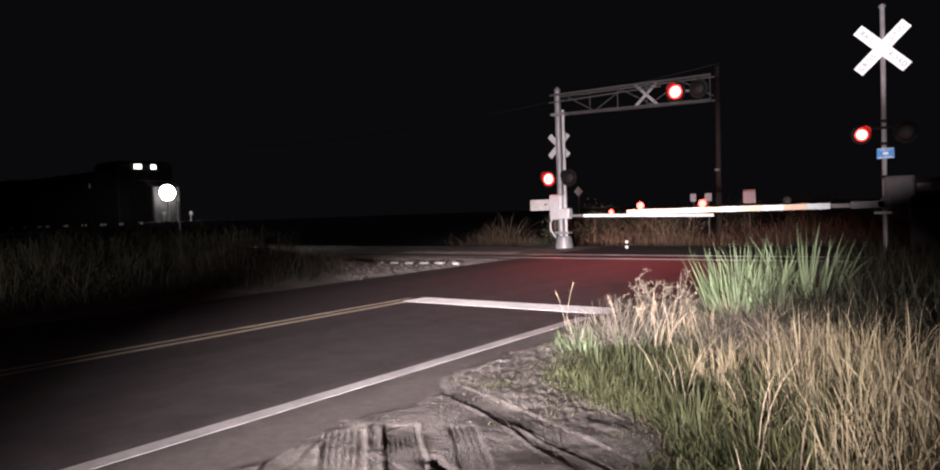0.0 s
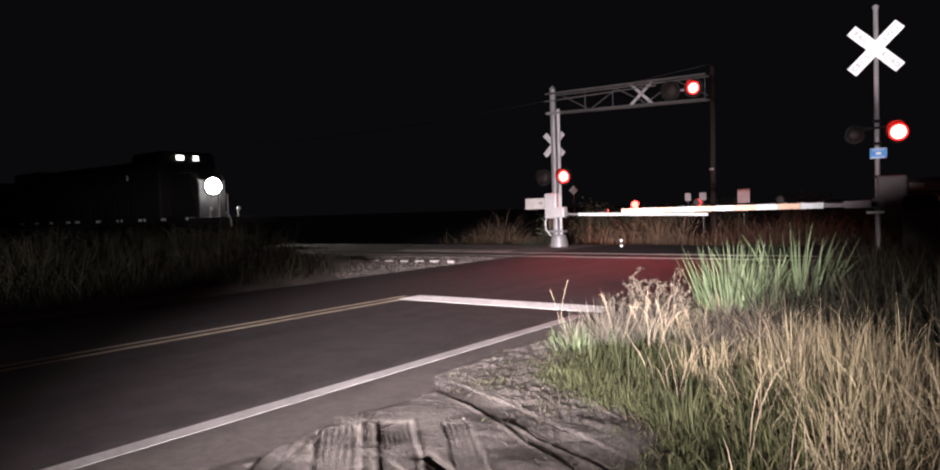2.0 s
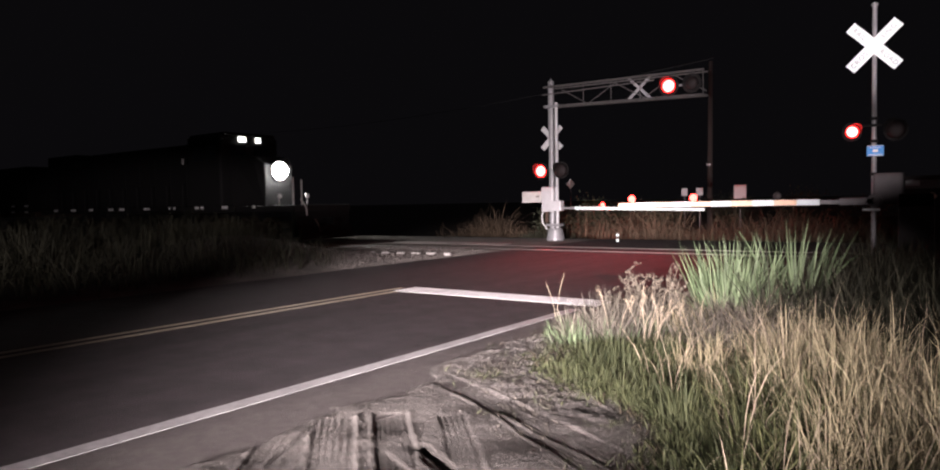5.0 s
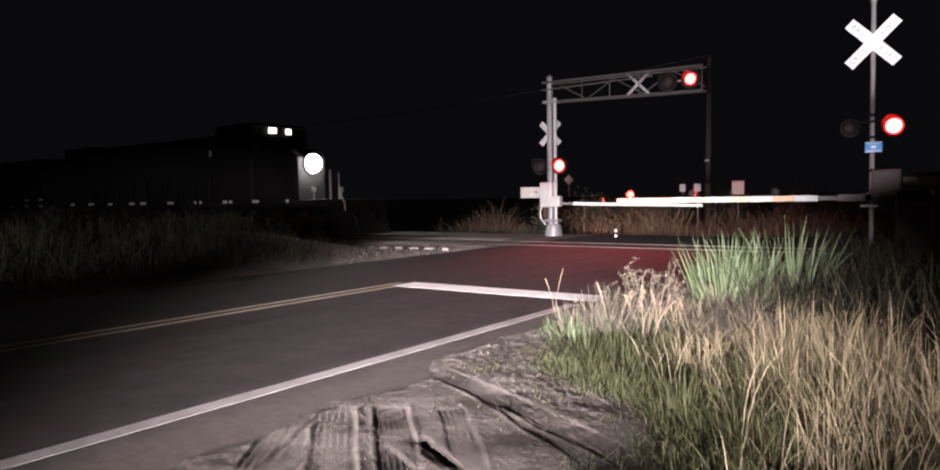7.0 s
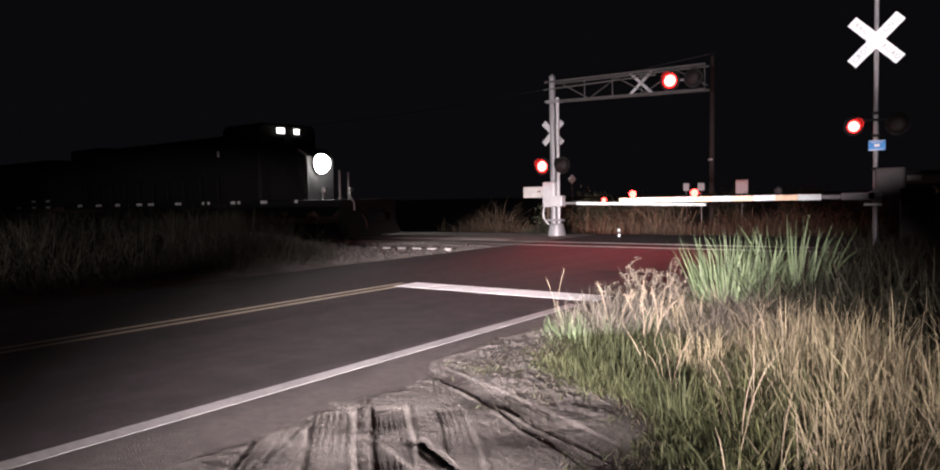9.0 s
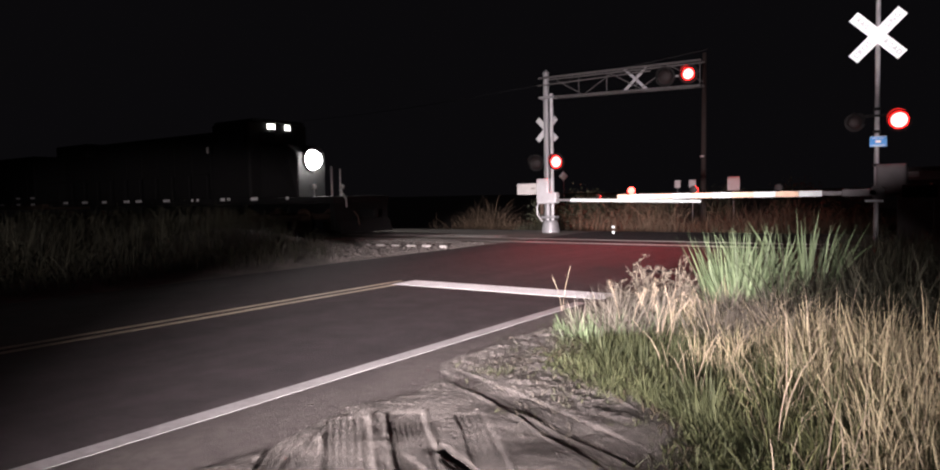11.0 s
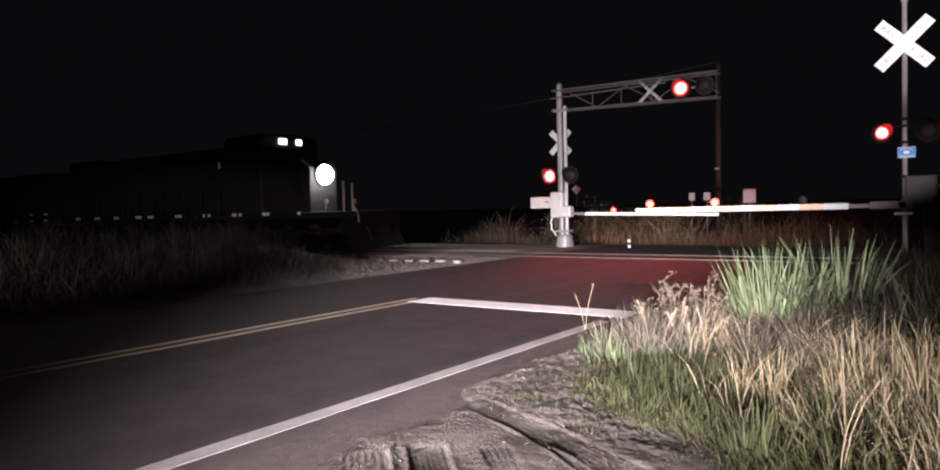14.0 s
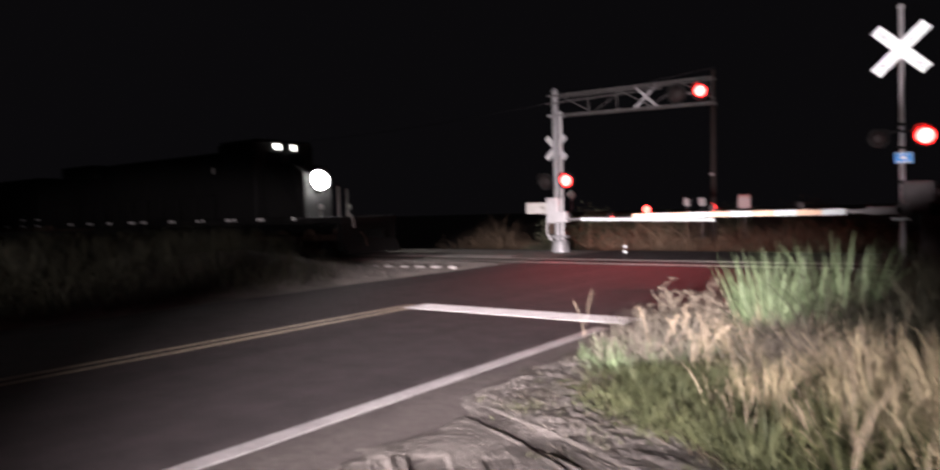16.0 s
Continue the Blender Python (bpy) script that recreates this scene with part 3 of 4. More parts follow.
# ---- track ----
def track():
    for y in (TRACK - 0.72, TRACK + 0.72):
        bm = BM()
        for w, h, z in ((0.07, 0.035, 0.01), (0.016, 0.11, -0.06), (0.14, 0.02, -0.125)):
            box(bm, (-10, y, z), (240, w, h))
        tagged(part("rail", bm, STEEL), "worn steel rail with a polished head", "rail", "rails of the track")
    verts, faces = [], []
    r = np.random.default_rng(5)
    for k in range(16000):
        x = -13.2 - abs(r.normal(0, 9)) if k % 4 else -5 + r.uniform(0, 10)
        y = TRACK - 1.9 + r.uniform(-1.3, 4.6)
        s = r.uniform(0.025, 0.055)
        z = -0.12 + 0.05 * math.exp(-((y - TRACK) / 2) ** 2) + r.uniform(0, 0.03)
        b = len(verts)
        pts = np.array([(1, 0, 0), (-1, 0, 0), (0, 1, 0), (0, -1, 0), (0, 0, 0.8), (0, 0, -0.8)]) * s * r.uniform(0.6, 1.3, (6, 1))
        verts += (pts + (x, y, z)).tolist()
        faces += [(b + i, b + j, b + t) for i, j, t in ((0, 2, 4), (2, 1, 4), (1, 3, 4), (3, 0, 4), (2, 0, 5), (1, 2, 5), (3, 1, 5), (0, 3, 5))]
    tagged(sheet("ballast", verts, faces, GRAVEL), "pale crushed stone ballast along the track", "gravel", kind="stuff")
    for x in np.arange(-60, -13.5, 0.55):
        part_ob = part("sleeper", box(BM(), (0, 0, 0), (0.22, 2.6, 0.16), 0.01), WOOD)
        part_ob.matrix_world = pose(x, TRACK, -0.16, 0, 0, random.uniform(-1, 1))
        tagged(part_ob, "weathered wooden railway sleeper in ballast", "sleeper", "sleepers of the track")
    deck = root("crossing_deck", (-17.6, TRACK, -0.14), "pale concrete crossing panels beside the rails", "crossing deck")
    for k, x in enumerate((-19.2, -16.6)):
        for y in (TRACK - 1.45, TRACK + 1.45):
            p = part("crossing_panel", box(BM(), (0, 0, 0), (2.5, 0.9, 0.16), 0.015), CONCRETE)
            p.parent = deck
            p.matrix_local = pose(x + 17.9, y - TRACK, 0.08, 0, 0, 0.4 * (-1) ** k)
    for k in range(7):
        st = part("kerb_stone", box(BM(), (0, 0, 0), (random.uniform(0.2, 0.34), 0.12, 0.12), 0.03), CONCRETE)
        st.matrix_world = pose(-17.0 + 0.52 * k, 17.35 + 0.09 * k, 0.02, 0, 0, random.uniform(-8, 12))
        tagged(st, "short pale concrete stone lying by the track", "kerb stone", "row of pale stones")
    # pale stones and soil beside the left edge of the road
    q = np.random.default_rng(15)
    V, F = [], []
    for k in range(8000):
        x, y = -13.3 - 6.5 * q.uniform(0, 1) ** 1.3, q.uniform(13.4, 20.0)
        if x < -14.0 - (y - 13.4) * 1.6:
            continue
        s = q.uniform(0.012, 0.03) if k % 40 else q.uniform(0.04, 0.07)
        z = float(ground_height(np.array(x), np.array(y))) + s * 0.2
        b0 = len(V)
        V += (np.array([(1, 0, 0), (-1, 0, 0), (0, 1, 0), (0, -1, 0), (0, 0, 0.7), (0, 0, -0.7)]) * s * q.uniform(0.6, 1.3, (6, 1)) + (x, y, z)).tolist()
        F += [(b0 + i, b0 + j, b0 + t) for i, j, t in ((0, 2, 4), (2, 1, 4), (1, 3, 4), (3, 0, 4), (2, 0, 5), (1, 2, 5), (3, 1, 5), (0, 3, 5))]
    tagged(sheet("apron_stones", V, F, GRAVEL), "pale loose stones at the road's edge by the track", "gravel", kind="stuff")


# ---- locomotive ----
def wheel(parent, at, r=0.5):
    w = part("wheel", lathe(BM(), [(0.05, -0.07), (r * 0.8, -0.05), (r, -0.06), (r, 0.05), (r + 0.03, 0.06), (r + 0.03, 0.08), (0.05, 0.08)], 24, FACE), RUST, parent)
    w.matrix_local = pose(*at)


def truck(parent, x):
    t = part("truck", box(BM(), (0, 0, 0), (3.9, 2.5, 0.28), 0.05), RUST, parent, "rusty three-axle truck")
    t.matrix_local = pose(x, 0, 0.72)
    for dx in (-1.6, 0, 1.6):
        for y in (-0.75, 0.75):
            wheel(t, (dx, y, -0.2))
        part("axle_box", box(BM(), (dx, -1.2, -0.2), (0.4, 0.2, 0.35), 0.04), RUST, t)


def locomotive():
    """Origin under the front edge of the platform, on the rail; it points along +x."""
    L = root("locomotive", (-20.4, TRACK, 0.03), "dark diesel freight locomotive with its nose headlight burning", "locomotive")
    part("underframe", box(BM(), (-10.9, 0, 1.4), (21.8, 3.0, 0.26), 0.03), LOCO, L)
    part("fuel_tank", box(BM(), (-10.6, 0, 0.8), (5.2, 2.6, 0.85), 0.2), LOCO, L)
    truck(L, -4.0), truck(L, -17.6)
    part("pilot", box(BM(), (-0.12, 0, 0.78), (0.24, 2.9, 1.05), 0.04), BLACK, L)
    part("snow_plough", box(BM(), (0.16, 0, 0.4), (0.06, 2.8, 0.5), 0.01, Matrix.Rotation(radians(-24), 4, "Y")), BLACK, L)
    part("coupler", box(BM(), (0.35, 0, 0.88), (0.7, 0.28, 0.3), 0.06), BLACK, L)
    # short nose with chamfered top, cab and long hood
    bm = BM()
    nose = [(-4.7, 1.5), (-2.75, 1.5), (-2.72, 3.25), (-3.2, 3.62), (-4.7, 3.75)]
    for y0, y1, k in ((-0.95, 0.95, 1),):
        a = [bm.verts.new((x, y0 * (1.0 if x < -3 else 0.78), z)) for x, z in nose]
        b = [bm.verts.new((x, y1 * (1.0 if x < -3 else 0.78), z)) for x, z in nose]
        bm.faces.new(a), bm.faces.new(b[::-1])
        for i in range(len(nose)):
            j = (i + 1) % len(nose)
            bm.faces.new((a[j], a[i], b[i], b[j]))
    bmesh.ops.recalc_face_normals(bm, faces=bm.faces)
    bmesh.ops.bevel(bm, geom=list(bm.edges), offset=0.05, segments=2, affect="EDGES")
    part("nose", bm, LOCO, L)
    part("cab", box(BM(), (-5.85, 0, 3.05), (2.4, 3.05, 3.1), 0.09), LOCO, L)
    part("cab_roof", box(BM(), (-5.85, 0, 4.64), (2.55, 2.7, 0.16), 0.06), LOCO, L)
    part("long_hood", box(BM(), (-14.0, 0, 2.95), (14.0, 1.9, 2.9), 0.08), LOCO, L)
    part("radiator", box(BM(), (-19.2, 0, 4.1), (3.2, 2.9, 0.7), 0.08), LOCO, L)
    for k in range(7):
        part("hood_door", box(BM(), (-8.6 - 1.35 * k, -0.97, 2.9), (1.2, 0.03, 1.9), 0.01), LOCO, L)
    for y in (-0.6, 0.6):
        part("windshield", box(BM(), (-4.64, y, 3.95), (0.03, 0.75, 0.5), 0.01), GLASS, L)
    for y, w in ((-0.42, 0.37), (0.42, 0.25)):
        nb = part("number_board", box(BM(), (-4.6, y, 4.44), (0.06, w, 0.22), 0.01), BOARD, L, "glowing white number board")
        part("number_bar", box(BM(), (-4.568, y, 4.44), (0.004, w * 0.6, 0.03)), LOCO_GREY, nb)
    for x in (-5.3, -6.2):
        wdw = part("side_window", box(BM(), (x, -1.53, 3.85), (0.75, 0.03, 0.6), 0.01), GLASS, L)
        part("window_frame", box(BM(), (x, -1.545, 3.52), (0.85, 0.03, 0.04)), LOCO, wdw)
    mir = part("mirror", box(BM(), (-7.05, -1.75, 3.55), (0.03, 0.1, 0.26), 0.01), LOCO_GREY, L)
    part("mirror_stem", rod(BM(), (-7.05, -1.72, 3.55), (-6.6, -1.5, 3.55), 0.012), LOCO, mir)
    hl = part("headlight", lathe(BM(), [(0.001, -0.2), (0.37, -0.12), (0.42, 0.0), (0.38, 0.02), (0.37, -0.02)], 28, pose(-2.66, 0, 3.0, 0, 90, 0)), LOCO_GREY, L, "round headlight housing")
    # Glowing lens made larger than the lamp, to take in its glare.
    part("headlight_lens", dome(BM(), 0.37, 0.36, pose(-2.68, 0, 3.0, 0, 90, 0), 48), HEADLAMP, hl, "dazzling white lens", True)
    for y in (-0.75, 0.72):
        d = part("ditch_light", lathe(BM(), [(0.001, -0.1), (0.1, -0.06), (0.11, 0.0), (0.09, 0.01)], 16, pose(-1.75, y, 1.92, 0, 90, 0)), LOCO_GREY, L)
        part("ditch_lens", dome(BM(), 0.085, 0.03, pose(-1.74, y, 1.92, 0, 90, 0), 14), REFLEX, d, "unlit clear lens", True)
        part("ditch_stand", rod(BM(), (-1.8, y, 1.53), (-1.8, y, 1.85), 0.03), LOCO_GREY, d)
    # handrails: white posts at the front, darker ones down the walkway
    for x, y, h in ((-0.1, -1.45, 1.08), (-0.1, -1.02, 1.0)):
        part("hand_post", rod(BM(), (x, y, 1.53), (x, y, 1.53 + h), 0.04 if y < -1.2 else 0.028, seg=10), LOCO_GREY if y < 0 else LOCO, L, "pale painted hand post")
    for k in range(11):
        x = -7.6 - 1.3 * k
        part("stanchion", rod(BM(), (x, -1.47, 1.53), (x, -1.47, 2.55), 0.016, seg=8), LOCO, L)
    part("side_rail", rod(BM(), (-7.6, -1.47, 2.55), (-21.5, -1.47, 2.55), 0.018, seg=8), LOCO, L)
    for k in range(4):
        part("step", box(BM(), (-0.75, -1.42, 0.35 + 0.28 * k), (0.7, 0.25, 0.03)), BLACK, L)
    part("grab_iron", tube(BM(), [(0.05, -1.2, 1.75), (0.22, -1.2, 1.6), (0.36, -1.2, 1.4), (0.38, -1.2, 1.12)], 0.03), LOCO_GREY, L, "pale curved hose by the coupler")
    part("air_hose", tube(BM(), [(0.05, -0.5, 0.95), (0.25, -0.5, 0.75), (0.3, -0.48, 0.45)], 0.025), RUST, L)
    # reflective markers on the sill
    for x, w in ((-2.48, 0.17), (-4.45, 0.42), (-6.1, 0.2), (-6.5, 0.3), (-8.25, 0.16), (-8.65, 0.14), (-10.6, 0.5), (-12.9, 0.5), (-13.95, 0.5), (-16.0, 0.42), (-17.9, 0.55), (-19.9, 0.45)):
        part("reflector", box(BM(), (x, -1.508, 1.49), (w, 0.012, 0.12), 0.003), REFLEX, L, "white reflective sill marker")
    return L


def freight_car():
    c = root("freight_car", (-43.4, TRACK, 0.03), "dark covered freight car behind the locomotive", "freight car")
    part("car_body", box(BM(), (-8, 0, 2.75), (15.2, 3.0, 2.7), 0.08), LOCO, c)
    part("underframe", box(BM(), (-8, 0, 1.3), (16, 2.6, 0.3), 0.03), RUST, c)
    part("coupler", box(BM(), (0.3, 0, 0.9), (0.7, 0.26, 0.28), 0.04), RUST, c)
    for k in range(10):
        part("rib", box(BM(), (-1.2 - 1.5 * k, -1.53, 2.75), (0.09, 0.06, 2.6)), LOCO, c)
    truck(c, -2.2), truck(c, -13.8)
    for x, z in ((-0.5, 1.45), (-0.5, 1.8), (-2.3, 1.45), (-2.3, 1.8), (-4.4, 1.45)):
        part("reflector", box(BM(), (x, -1.57, z), (0.5, 0.012, 0.11), 0.003), REFLEX, c, "white reflective side marker")
    return c


# ---- plants ----
def blades(name, base, height, width, lean, bend, mat, label, seed, stuff=True, category="grass"):
    """Grass blades, each a tapered strip of three joints; arrays of equal length."""
    r = np.random.default_rng(seed)
    n = len(base)
    a = r.uniform(0, 2 * np.pi, n)
    d = np.stack([np.cos(a), np.sin(a), 0 * a], 1) * lean[:, None] + bend
    side_a = r.uniform(0, np.pi, n)
    side = np.stack([np.cos(side_a), np.sin(side_a), 0 * a], 1) * width[:, None] * 0.5
    V = np.zeros((n, 7, 3))
    for k, (f, w) in enumerate(((0, 0.8), (0.4, 1.0), (0.75, 0.65))):
        c = base + np.array([0, 0, 1.0]) * (height * (f - 0.25 * lean * f * f))[:, None] + d * (height * f * f)[:, None]
        V[:, 2 * k], V[:, 2 * k + 1] = c - side * w, c + side * w
    V[:, 6] = base + np.array([0, 0, 1.0]) * (height * (1 - 0.45 * lean))[:, None] + d * height[:, None]
    F = []
    for b in range(0, 7 * n, 7):
        F += [(b, b + 1, b + 3, b + 2), (b + 2, b + 3, b + 5, b + 4), (b + 4, b + 5, b + 6)]
    ob = sheet(name, V.reshape(-1, 3).tolist(), F, mat)
    return tagged(ob, label, category, kind="stuff" if stuff else "")


def arched(name, base, azimuth, length, width, theta, droop, mat, label, seed, parent=None, late=1.7):
    """Grass blades that rise at theta from upright and bow over by droop radians towards their tips, towards the azimuth."""
    r = np.random.default_rng(seed)
    n, joints = len(base), 5
    out = np.stack([np.cos(azimuth), np.sin(azimuth), 0 * azimuth], 1)
    turn = azimuth + np.pi / 2 + r.normal(0, 0.7, n)
    side = np.stack([np.cos(turn), np.sin(turn), 0 * turn], 1) * width[:, None] * 0.5
    V = np.zeros((n, 2 * joints + 1, 3))
    c = base.copy()
    for k, w in enumerate((0.75, 1.0, 1.0, 0.85, 0.5, 0.0)):
        if k < joints:
            V[:, 2 * k], V[:, 2 * k + 1] = c - side * w, c + side * w
        else:
            V[:, 2 * joints] = c
        a = theta + droop * ((k + 0.5) / joints) ** late
        c = c + (length / joints)[:, None] * (np.sin(a)[:, None] * out + np.cos(a)[:, None] * np.array([0, 0, 1.0]))
    V[:, :, 2] = np.maximum(V[:, :, 2], base[:, 2:3] - 0.02)
    o = (np.arange(n) * (2 * joints + 1))[:, None]
    quads = np.concatenate([o + np.array([2 * k, 2 * k + 1, 2 * k + 3, 2 * k + 2]) for k in range(joints - 1)])
    tips = o + np.array([2 * joints - 2, 2 * joints - 1, 2 * joints])
    ob = sheet(name, V.reshape(-1, 3).tolist(), quads.tolist() + tips.tolist(), mat)
    ob["kind"] = "stuff"
    if parent:
        ob.parent = parent
    else:
        tagged(ob, label, "grass")
    return ob


def scatter(n, x0, x1, y0, y1, seed, keep=None):
    r = np.random.default_rng(seed)
    p = np.stack([r.uniform(x0, x1, n), r.uniform(y0, y1, n)], 1)
    if keep is not None:
        p = p[r.uniform(0, 1, len(p)) < keep(p[:, 0], p[:, 1])]
    z = ground_height(p[:, 0], p[:, 1]) - 0.02
    return np.concatenate([p, z[:, None]], 1)


def verge_line(y):
    """x of the grass's ragged border beside the road shoulder."""
    return -4.75 + 1.9 * smoothstep(8.0, 4.8, y) + 0.25 * np.sin(y * 2.3) - 0.3 * smoothstep(9, 11, y)


def verge():
    def tufts(name, n, per, box4, seed, keep, h, w, lean, droop, spread, mat, label, rise=0.0, tall=False, late=1.7):
        """Grass in tufts: per blades on average fan out from each root."""
        roots = scatter(n, *box4, seed, keep)
        q = np.random.default_rng(seed + 1)
        count = np.maximum(3, per * q.uniform(0.4, 1.6, len(roots))).astype(int)
        who = np.repeat(np.arange(len(roots)), count)
        m = len(who)
        off = q.normal(0, spread, (m, 2))
        base = roots[who] + np.concatenate([off, np.zeros((m, 1))], 1)
        size = h[0] + (h[1] - h[0]) * q.uniform(0, 1, len(roots)) ** 1.3
        hh = size[who] * q.uniform(0.5, 1.1, m)
        x, y = base[:, 0], base[:, 1]
        if tall:
            hh = hh * (0.5 + 0.55 * smoothstep(-2.0, 0.0, x + 0.58 * (y - 4.8))) * (1 - 0.4 * smoothstep(7.0, 9.0, y))
        if rise:
            hh = hh * (0.2 + 0.8 * smoothstep(-0.1, rise, x - verge_line(y)))
        azimuth = np.arctan2(off[:, 1], off[:, 0]) + q.normal(0, 0.6, m)
        reach = np.hypot(off[:, 0], off[:, 1]) / spread
        tilt = q.normal(0, 0.12, len(roots))[who]
        theta = lean * (0.25 + 0.6 * reach) * q.uniform(0.5, 1.4, m) + tilt
        arched(name, base, azimuth, hh, q.uniform(*w, m), theta, droop[0] + (droop[1] - droop[0]) * q.uniform(0, 1, m) ** 1.6, mat, label, seed + 2, None, late)

    green = lambda x, y: smoothstep(verge_line(y) - 0.5, verge_line(y) + 0.45, x) ** 2 * (1 - 0.75 * smoothstep(-1.5, -0.3, x + 0.5 * (y - 4.8))) * np.clip(0.7 + 0.7 * waves(x, y, 2, 31) + 1.6 * waves(x, y, 6, 37), 0.08, 1)
    dry = lambda x, y: smoothstep(-2.0, -0.5, x + 0.58 * (y - 4.8)) * np.clip(0.55 + 1.0 * waves(x, y, 2.2, 32) + 1.6 * waves(x, y, 6, 36), 0.05, 1) * (1 - 0.35 * smoothstep(6.4, 5.2, y))
    turf = lambda x, y: smoothstep(verge_line(y) + 0.0, verge_line(y) + 0.6, x)

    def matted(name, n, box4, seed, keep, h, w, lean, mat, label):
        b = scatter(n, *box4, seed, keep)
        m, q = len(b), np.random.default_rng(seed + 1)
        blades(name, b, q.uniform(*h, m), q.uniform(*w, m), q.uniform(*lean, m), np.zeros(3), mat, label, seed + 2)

    behind = lambda x, y: smoothstep(-0.35, 0.35, y - 10.2 + 0.8 * (x + 3.9))
    dry_all = dry
    lime = lambda x, y: 0.45 * np.exp(-((x + 2.05) / 0.42) ** 2 - ((y - 6.9) / 0.9) ** 2) * np.clip(0.6 + 1.5 * waves(x, y, 6, 39), 0.1, 1)
    dry = lambda x, y: dry_all(x, y) * (1 - behind(x, y)) * (1 - 0.6 * lime(x, y))
    # Thatch coloured dark, also to deepen the shade between tufts.
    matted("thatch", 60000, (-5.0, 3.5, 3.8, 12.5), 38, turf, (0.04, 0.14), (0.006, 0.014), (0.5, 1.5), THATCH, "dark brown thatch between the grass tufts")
    tufts("green_grass", 17000, 17, (-5.2, 0.6, 3.7, 11), 40, green, (0.08, 0.31), (0.004, 0.009), 0.5, (0.1, 1.3), 0.04, GREEN, "short green grass tufts along the sandy verge", rise=0.8)
    tufts("dry_grass", 6000, 24, (-4.3, 3.5, 4.2, 11.5), 50, dry, (0.45, 1.05), (0.0028, 0.007), 0.17, (0.1, 2.8), 0.045, DRY, "tall dry straw-coloured grass in tufts", tall=True, late=3.2)
    tufts("verge_grass", 4600, 22, (-4.5, 3.5, 4.4, 11), 60, dry, (0.25, 0.75), (0.005, 0.01), 0.4, (0.1, 1.4), 0.05, GREEN, "green blades among the dry stalks", tall=True)
    tufts("bright_grass", 2200, 20, (-3.4, -1.0, 5.0, 8.6), 72, lime, (0.25, 0.6), (0.004, 0.009), 0.35, (0.1, 1.4), 0.05, LIME, "yellow-green tufts among dry stalks")
    mat = lambda x, y: smoothstep(verge_line(y) - 1.4, verge_line(y) - 0.45, x) * smoothstep(-5.55, -5.2, x) * smoothstep(5.6, 6.6, y + 0.5 * (x + 4.3)) * np.clip(0.4 + 2.5 * waves(x, y, 4, 43), 0, 1)
    matted("dead_turf", 42000, (-5.6, -1.5, 5.2, 10.5), 64, mat, (0.025, 0.1), (0.003, 0.007), (0.8, 1.8), HUSK, "flattened dead turf where the verge is worn")
    worn = lambda x, y: mat(x, y) * np.clip(0.2 + 2.5 * waves(x, y, 7, 46), 0, 1)
    matted("worn_turf", 26000, (-5.6, -1.5, 5.0, 10.5), 76, worn, (0.03, 0.12), (0.004, 0.008), (0.4, 1.4), GREEN, "sparse low green turf on the worn verge")
    tangle = lambda x, y: smoothstep(-5.2, -4.6, x + 0.1 * waves(x, y, 9, 41)) * np.clip(0.6 + 2.0 * waves(x, y, 5, 38), 0.1, 1)
    tufts("straw_tangle", 760, 24, (-5.1, -2.4, 8.5, 10.6), 66, tangle, (0.25, 0.62), (0.004, 0.012), 0.5, (0.3, 2.4), 0.06, HUSK, "grey tangle of dead grass and husks by the road")
    arch = lambda x, y: smoothstep(-2.4, -1.2, x + 0.58 * (y - 4.8))
    tufts("straw_arches", 520, 5, (-4.4, 2.5, 5.2, 9.5), 68, arch, (0.55, 1.05), (0.003, 0.006), 0.4, (0.6, 2.8), 0.05, STRAW, "long arching pale straw blades")
    tufts("rear_grass", 4200, 16, (-3.5, 7, 7.5, 17), 70, lambda x, y: smoothstep(-3.5, -2.6, x) * behind(x, y), (0.4, 1.1), (0.008, 0.018), 0.4, (0.1, 1.2), 0.08, BANK, "rough grass under the crossing signal, coloured dark for shade")
    for k, (x, y, n, h, rad0, mat1) in enumerate(((-3.8, 10.5, 135, 1.22, 0.28, LUSH), (-3.55, 10.75, 60, 1.25, 0.24, LUSH), (-3.2, 11.4, 60, 1.35, 0.26, LUSH), (-4.75, 8.5, 80, 0.42, 0.3, LUSH), (-4.3, 9.0, 60, 0.42, 0.25, LUSH), (-4.95, 8.5, 50, 0.34, 0.24, LUSH), (-4.65, 8.15, 45, 0.32, 0.2, LUSH), (-4.35, 8.5, 45, 0.36, 0.22, LUSH), (-2.95, 6.5, 60, 0.45, 0.16, GREEN))):
        s = root("grass_clump", (x, y, -0.08), "lush clump of broad green grass blades", "grass clump", "grass clumps")
        for j, (lean, droop) in enumerate(((0.35, 0.5), (0.75, 1.2))):
            q = np.random.default_rng(80 + 3 * k + j)
            m = n if j == 0 else n // 2
            a, rad = q.uniform(0, 6.28, m), rad0 * np.sqrt(q.uniform(0, 1, m))
            base = np.stack([rad * np.cos(a), rad * np.sin(a), np.zeros(m)], 1)
            arched("tuft", base, a + q.normal(0, 0.5, m), q.uniform(0.5, 1.0, m) * h, q.uniform(0.013, 0.03, m) * h, lean * (0.15 + rad / rad0) * q.uniform(0.3, 1, m), droop * q.uniform(0, 1, m), mat1, "", 90 + 3 * k + j, s)


